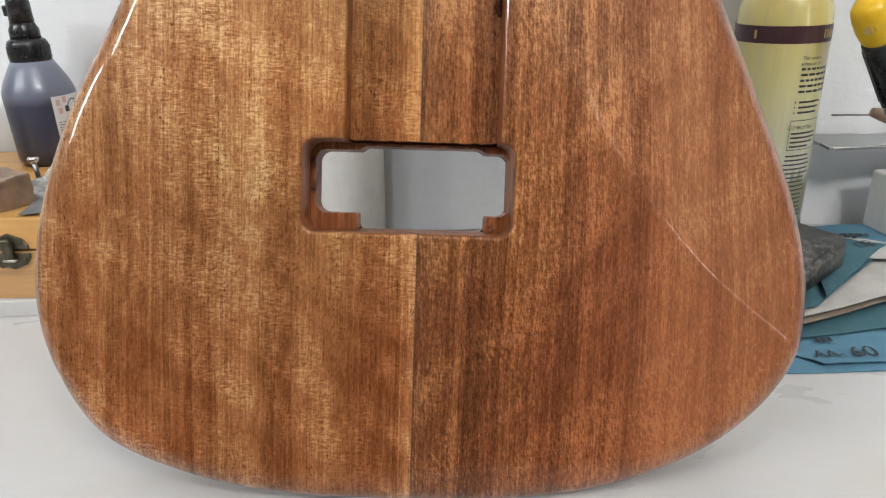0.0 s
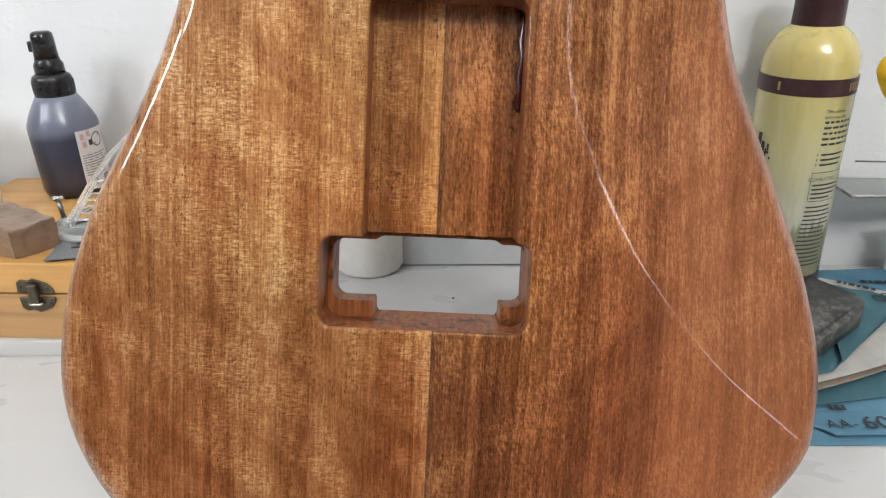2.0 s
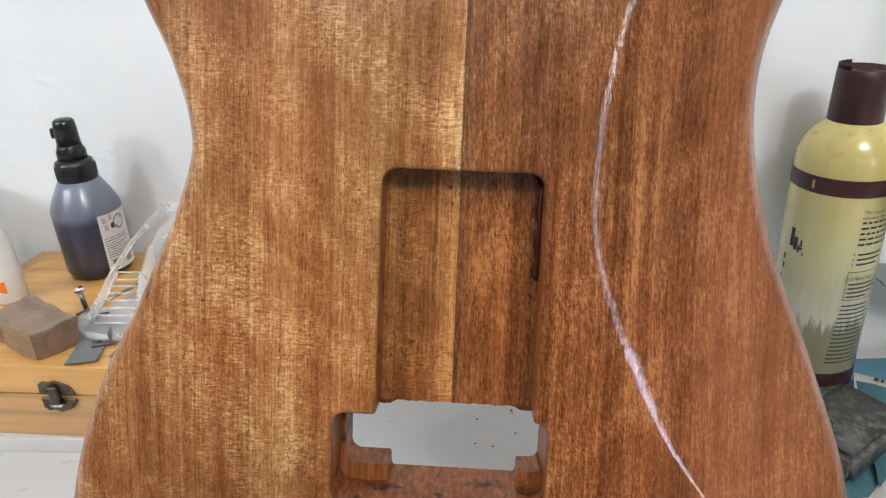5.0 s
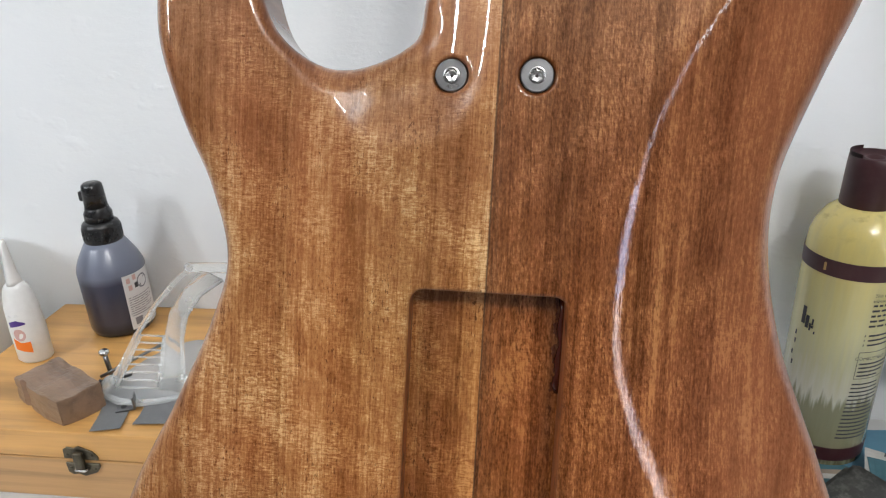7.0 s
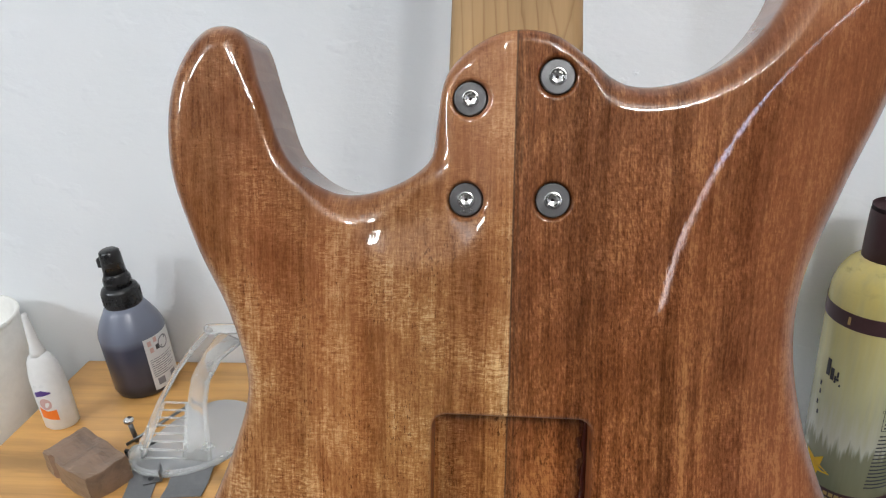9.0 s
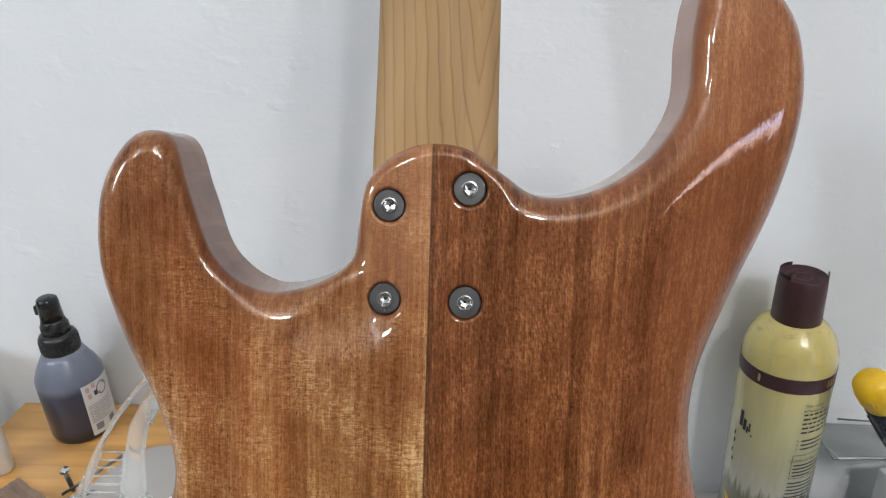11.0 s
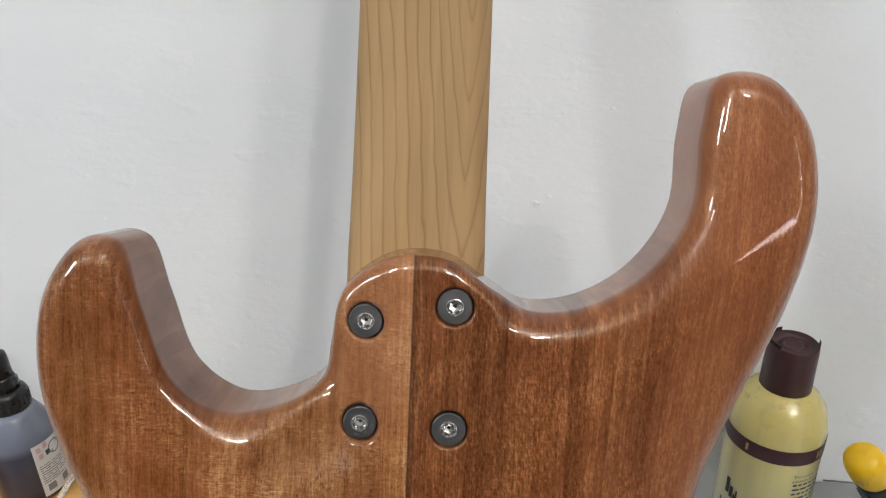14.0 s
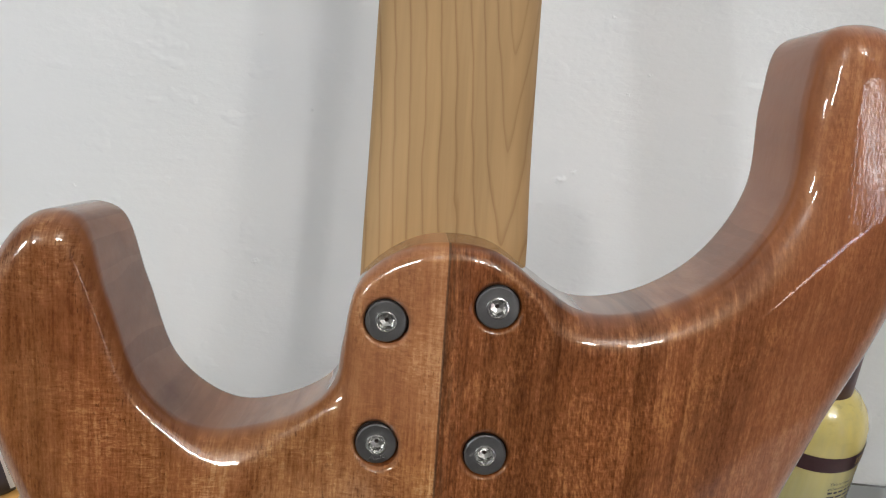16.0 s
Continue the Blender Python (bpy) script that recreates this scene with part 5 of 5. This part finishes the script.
sheet("sandpaper_sheet", GRIT, [(0.20, 0.1005), (0.41, 0.190), (0.42, 0.24), (0.21, 0.235)], 0.0098, "tan sandpaper sheet showing its grit edge", 0.002)
sheet("sandpaper_sheet", CREAM_PAPER, [(0.205, 0.1085), (0.41, 0.180), (0.42, 0.22), (0.22, 0.23)], 0.0126, "worn whitish sandpaper disc sheet", 0.0024)
sheet("sandpaper_sheet", TEAL_PAPER, [(0.213, 0.116), (0.246, 0.127), (0.335, 0.21), (0.24, 0.22)], 0.0162, "folded teal sandpaper sheet under the sanding block", 0.0)
far = sheet("sandpaper_sheet", BLUE_PAPER, [(0.25, 0.225), (0.42, 0.222), (0.43, 0.292), (0.26, 0.288)], 0.0066, "blue sandpaper sheet near the wall", 0.0, "sandpaper sheets")
marks(far, 0.335, 0.262, -6, [0.004, 0.003, 0.006, 0.003])
white = sheet("abrasive_disc_sheet", CREAM_PAPER, [(0.270, 0.200), (0.352, 0.190), (0.370, 0.2030), (0.2945, 0.2535)], 0.0180, "white paper backing with faint printing", 0.0)
marks(white, 0.302, 0.2405, -33, [0.003, 0.002, 0.004, 0.0025, 0.004, 0.003])
eighty = sheet("sandpaper_sheet", TEAL_PAPER, [(0.2534, 0.1309), (0.330, 0.2075), (0.340, 0.2145), (0.2904, 0.2412)], 0.0192, "teal sandpaper piece printed 80", 0.0)
on_sheet(eighty, "80", 0.3235, 0.2155, 0.016, 200, 0.0012)


def sanding_block():
    ob = thing("sanding_block", pose(0.2425, 0.1655, 0.0205, 3, -4, 38) @ Matrix.Scale(0.86, 4), "dark grey rubber sanding block dusted with white", "sanding block")
    bm = bmesh.new()
    prism(bm, [(-0.030, -0.026), (0.040, -0.026), (0.046, -0.018), (0.046, 0.020), (0.040, 0.026), (-0.030, 0.026)], 0.0, 0.026)
    bmesh.ops.bevel(bm, geom=bm.edges[:], offset=0.004, segments=3, affect="EDGES")
    part("block", bm, RUBBER, ob, smooth=True)


sanding_block()


def wall_rack():
    """A thin shelf on the wall with small tools, and a carton under it."""
    ob = thing("wall_shelf", pose(0.0, 0.0, 0.0), "thin clear plastic shelf with a bright front edge on the wall", "shelf")
    part("plate", prism(bmesh.new(), [(0.318, 0.274), (0.60, 0.270), (0.60, wall_y(0.60) - 0.001), (0.318, wall_y(0.318) - 0.001)], 0.0765, 0.0785), MILKY, ob)
    part("front_edge", tube(bmesh.new(), [(0.316, 0.300, 0.0775), (0.322, 0.2745, 0.0777), (0.60, 0.270, 0.0777)], 0.0012, 10), STEEL_BRIGHT, ob, "bright front edge", True)
    ob = thing("wire_pin", pose(0.0, 0.0, 0.0), "thin steel wire lying above the shelf", "wire")
    part("wire", tube(bmesh.new(), [(0.328, 0.297, 0.0992), (0.36, 0.292, 0.0995), (0.60, 0.29, 0.0792)], 0.0007, 8), STEEL, ob, smooth=True)
    ob = thing("wooden_twig", pose(0.0, 0.0, 0.0), "short tan wooden stick with a dark end on the shelf", "stick")
    part("stick", tube(bmesh.new(), [(0.352, 0.284, 0.1035), (0.360, 0.283, 0.1015), (0.378, 0.281, 0.094), (0.41, 0.278, 0.0855)], [0.0035, 0.0052, 0.0055, 0.006], 14), BLOCK_WOOD, ob, smooth=True)
    ob = thing("white_carton", pose(0.372, 0.245, 0.0, 0, 0, 8), "plain white carton standing under the wall shelf", "carton")
    part("carton", box(bmesh.new(), (0.0, 0.0, 0.0068), (0.10, 0.045, 0.055), 0.002), WHITE_PLASTIC, ob)
    # made-up panel, placed to fit the line visible through the tremolo opening
    ob = thing("white_carton", pose(-0.0392, 0.3216, 0.0, 0, 0, -1.5), "low made-up panel behind the guitar, placed to fit the camera's view", "carton")
    part("carton", box(bmesh.new(), (0.0, 0.0, 0.0015), (0.168, 0.012, 0.105), 0.0015), BACK_PANEL, ob)


wall_rack()


def screwdriver():
    """Handle with a yellow butt and a black ribbed grip, placed and turned to fit the camera's view."""
    ob = thing("screwdriver", Matrix.Translation((0.299, 0.223, 0.1875)) @ pose(0, 0, 0, 0, 145, 0) @ pose(0, 0, 0, -14, 0, 0) @ Matrix.Scale(0.86, 4), "screwdriver with a yellow and black handle, posed to fit the camera's view", "screwdriver")
    part("butt", lathe(bmesh.new(), [(0.0045, -0.0065), (0.0105, -0.0045), (0.0140, 0.001), (0.0150, 0.009), (0.0150, 0.020), (0.0138, 0.028), (0.0128, 0.031)], 28), YELLOW, ob, "yellow plastic butt with a hanging hole", True)
    # darker disc on the solid butt, painting the shade of the hole
    bm = tube(bmesh.new(), [(0.0085, -0.008, 0.012), (0.0105, -0.0108, 0.012)], [0.0036, 0.0042], 14)
    part("hanging_hole_disc", bm, INK_GOLD, ob, "darker disc drawn for the hanging hole")
    grip = part("grip", lathe(bmesh.new(), [(0.0130, 0.030), (0.0142, 0.034), (0.0135, 0.060), (0.0125, 0.085), (0.0140, 0.105), (0.0100, 0.118), (0.006, 0.120)], 28), BLACK_PLASTIC, ob, "black soft grip", True)
    for k in range(9):
        a = 2 * math.pi * k / 9
        part("rib", box(bmesh.new(), (-0.0008, -0.0014, 0.040), (0.0012, 0.0014, 0.095), 0.0004, pose(0.0140 * math.cos(a), 0.0140 * math.sin(a), 0, 0, 0, math.degrees(a))), BLACK_PLASTIC, grip)
    part("shaft", tube(bmesh.new(), [(0, 0, 0.118), (0, 0, 0.150)], 0.003, 10), STEEL, ob, smooth=True)


screwdriver()


def crumbs():
    """Specks of sanding dust and splinters left on the table behind the guitar."""
    rnd = random.Random(12)
    bm = bmesh.new()
    for k in range(9):
        x, y, size = rnd.uniform(0.0, 0.075), rnd.uniform(0.17, 0.26), rnd.uniform(0.0006, 0.0014)
        made = bmesh.ops.create_icosphere(bm, subdivisions=1, radius=1.0)["verts"]
        for v in made:
            v.co = Vector((x + v.co.x * size * rnd.uniform(0.7, 1.3), y + v.co.y * size * rnd.uniform(0.7, 1.5), size * 0.5 + v.co.z * size * 0.5))
    tagged(part("wood_crumbs", bm, WOOD_RAW), "brown specks of sanding dust on the white table", "dust", kind="stuff")


crumbs()


# small painted-over lumps in the old wall plaster
def plaster_lump(x, z, size, seed):
    bm = bmesh.new()
    n = 14
    grid = []
    for j in range(n + 1):
        row = []
        for i in range(n + 1):
            u, v = 2 * i / n - 1, 2 * j / n - 1
            rough = noise.noise((u * 2.2 + seed * 7.1, v * 2.2, seed * 3.3))
            h = max(0.0, 1 - (u * u + v * v) * (1.1 - 0.5 * rough)) ** 1.3 * (0.55 + 0.9 * noise.noise((u * 3.1, seed * 5.7, v * 3.1)))
            row.append(bm.verts.new((u * size, 0.0002 - 0.20 * size * h, v * size * 0.8)))
        grid.append(row)
    for j in range(n):
        for i in range(n):
            bm.faces.new((grid[j][i], grid[j][i + 1], grid[j + 1][i + 1], grid[j + 1][i]))
    ob = part("plaster_lump", bm, WALL, smooth=True)
    ob.matrix_world = pose(x, wall_y(x), z, 0, 0, WALL_TURN)
    tagged(ob, "small painted-over lump in the white plaster wall", "plaster lump", "plaster lumps", "structure")


LUMPS = [(0.097, 0.324, 0.0062), (0.105, 0.329, 0.0040), (0.145, 0.392, 0.0030), (0.120, 0.425, 0.0028), (0.180, 0.453, 0.0034), (0.193, 0.453, 0.0022),
         (-0.109, 0.254, 0.0050), (-0.077, 0.306, 0.0030), (-0.061, 0.365, 0.0034), (0.134, 0.380, 0.0026), (-0.228, 0.307, 0.0032), (-0.088, 0.411, 0.0030), (0.287, 0.377, 0.0026)]
for k, (x, z, size) in enumerate(LUMPS):
    plaster_lump(x, z, size, k + 1)
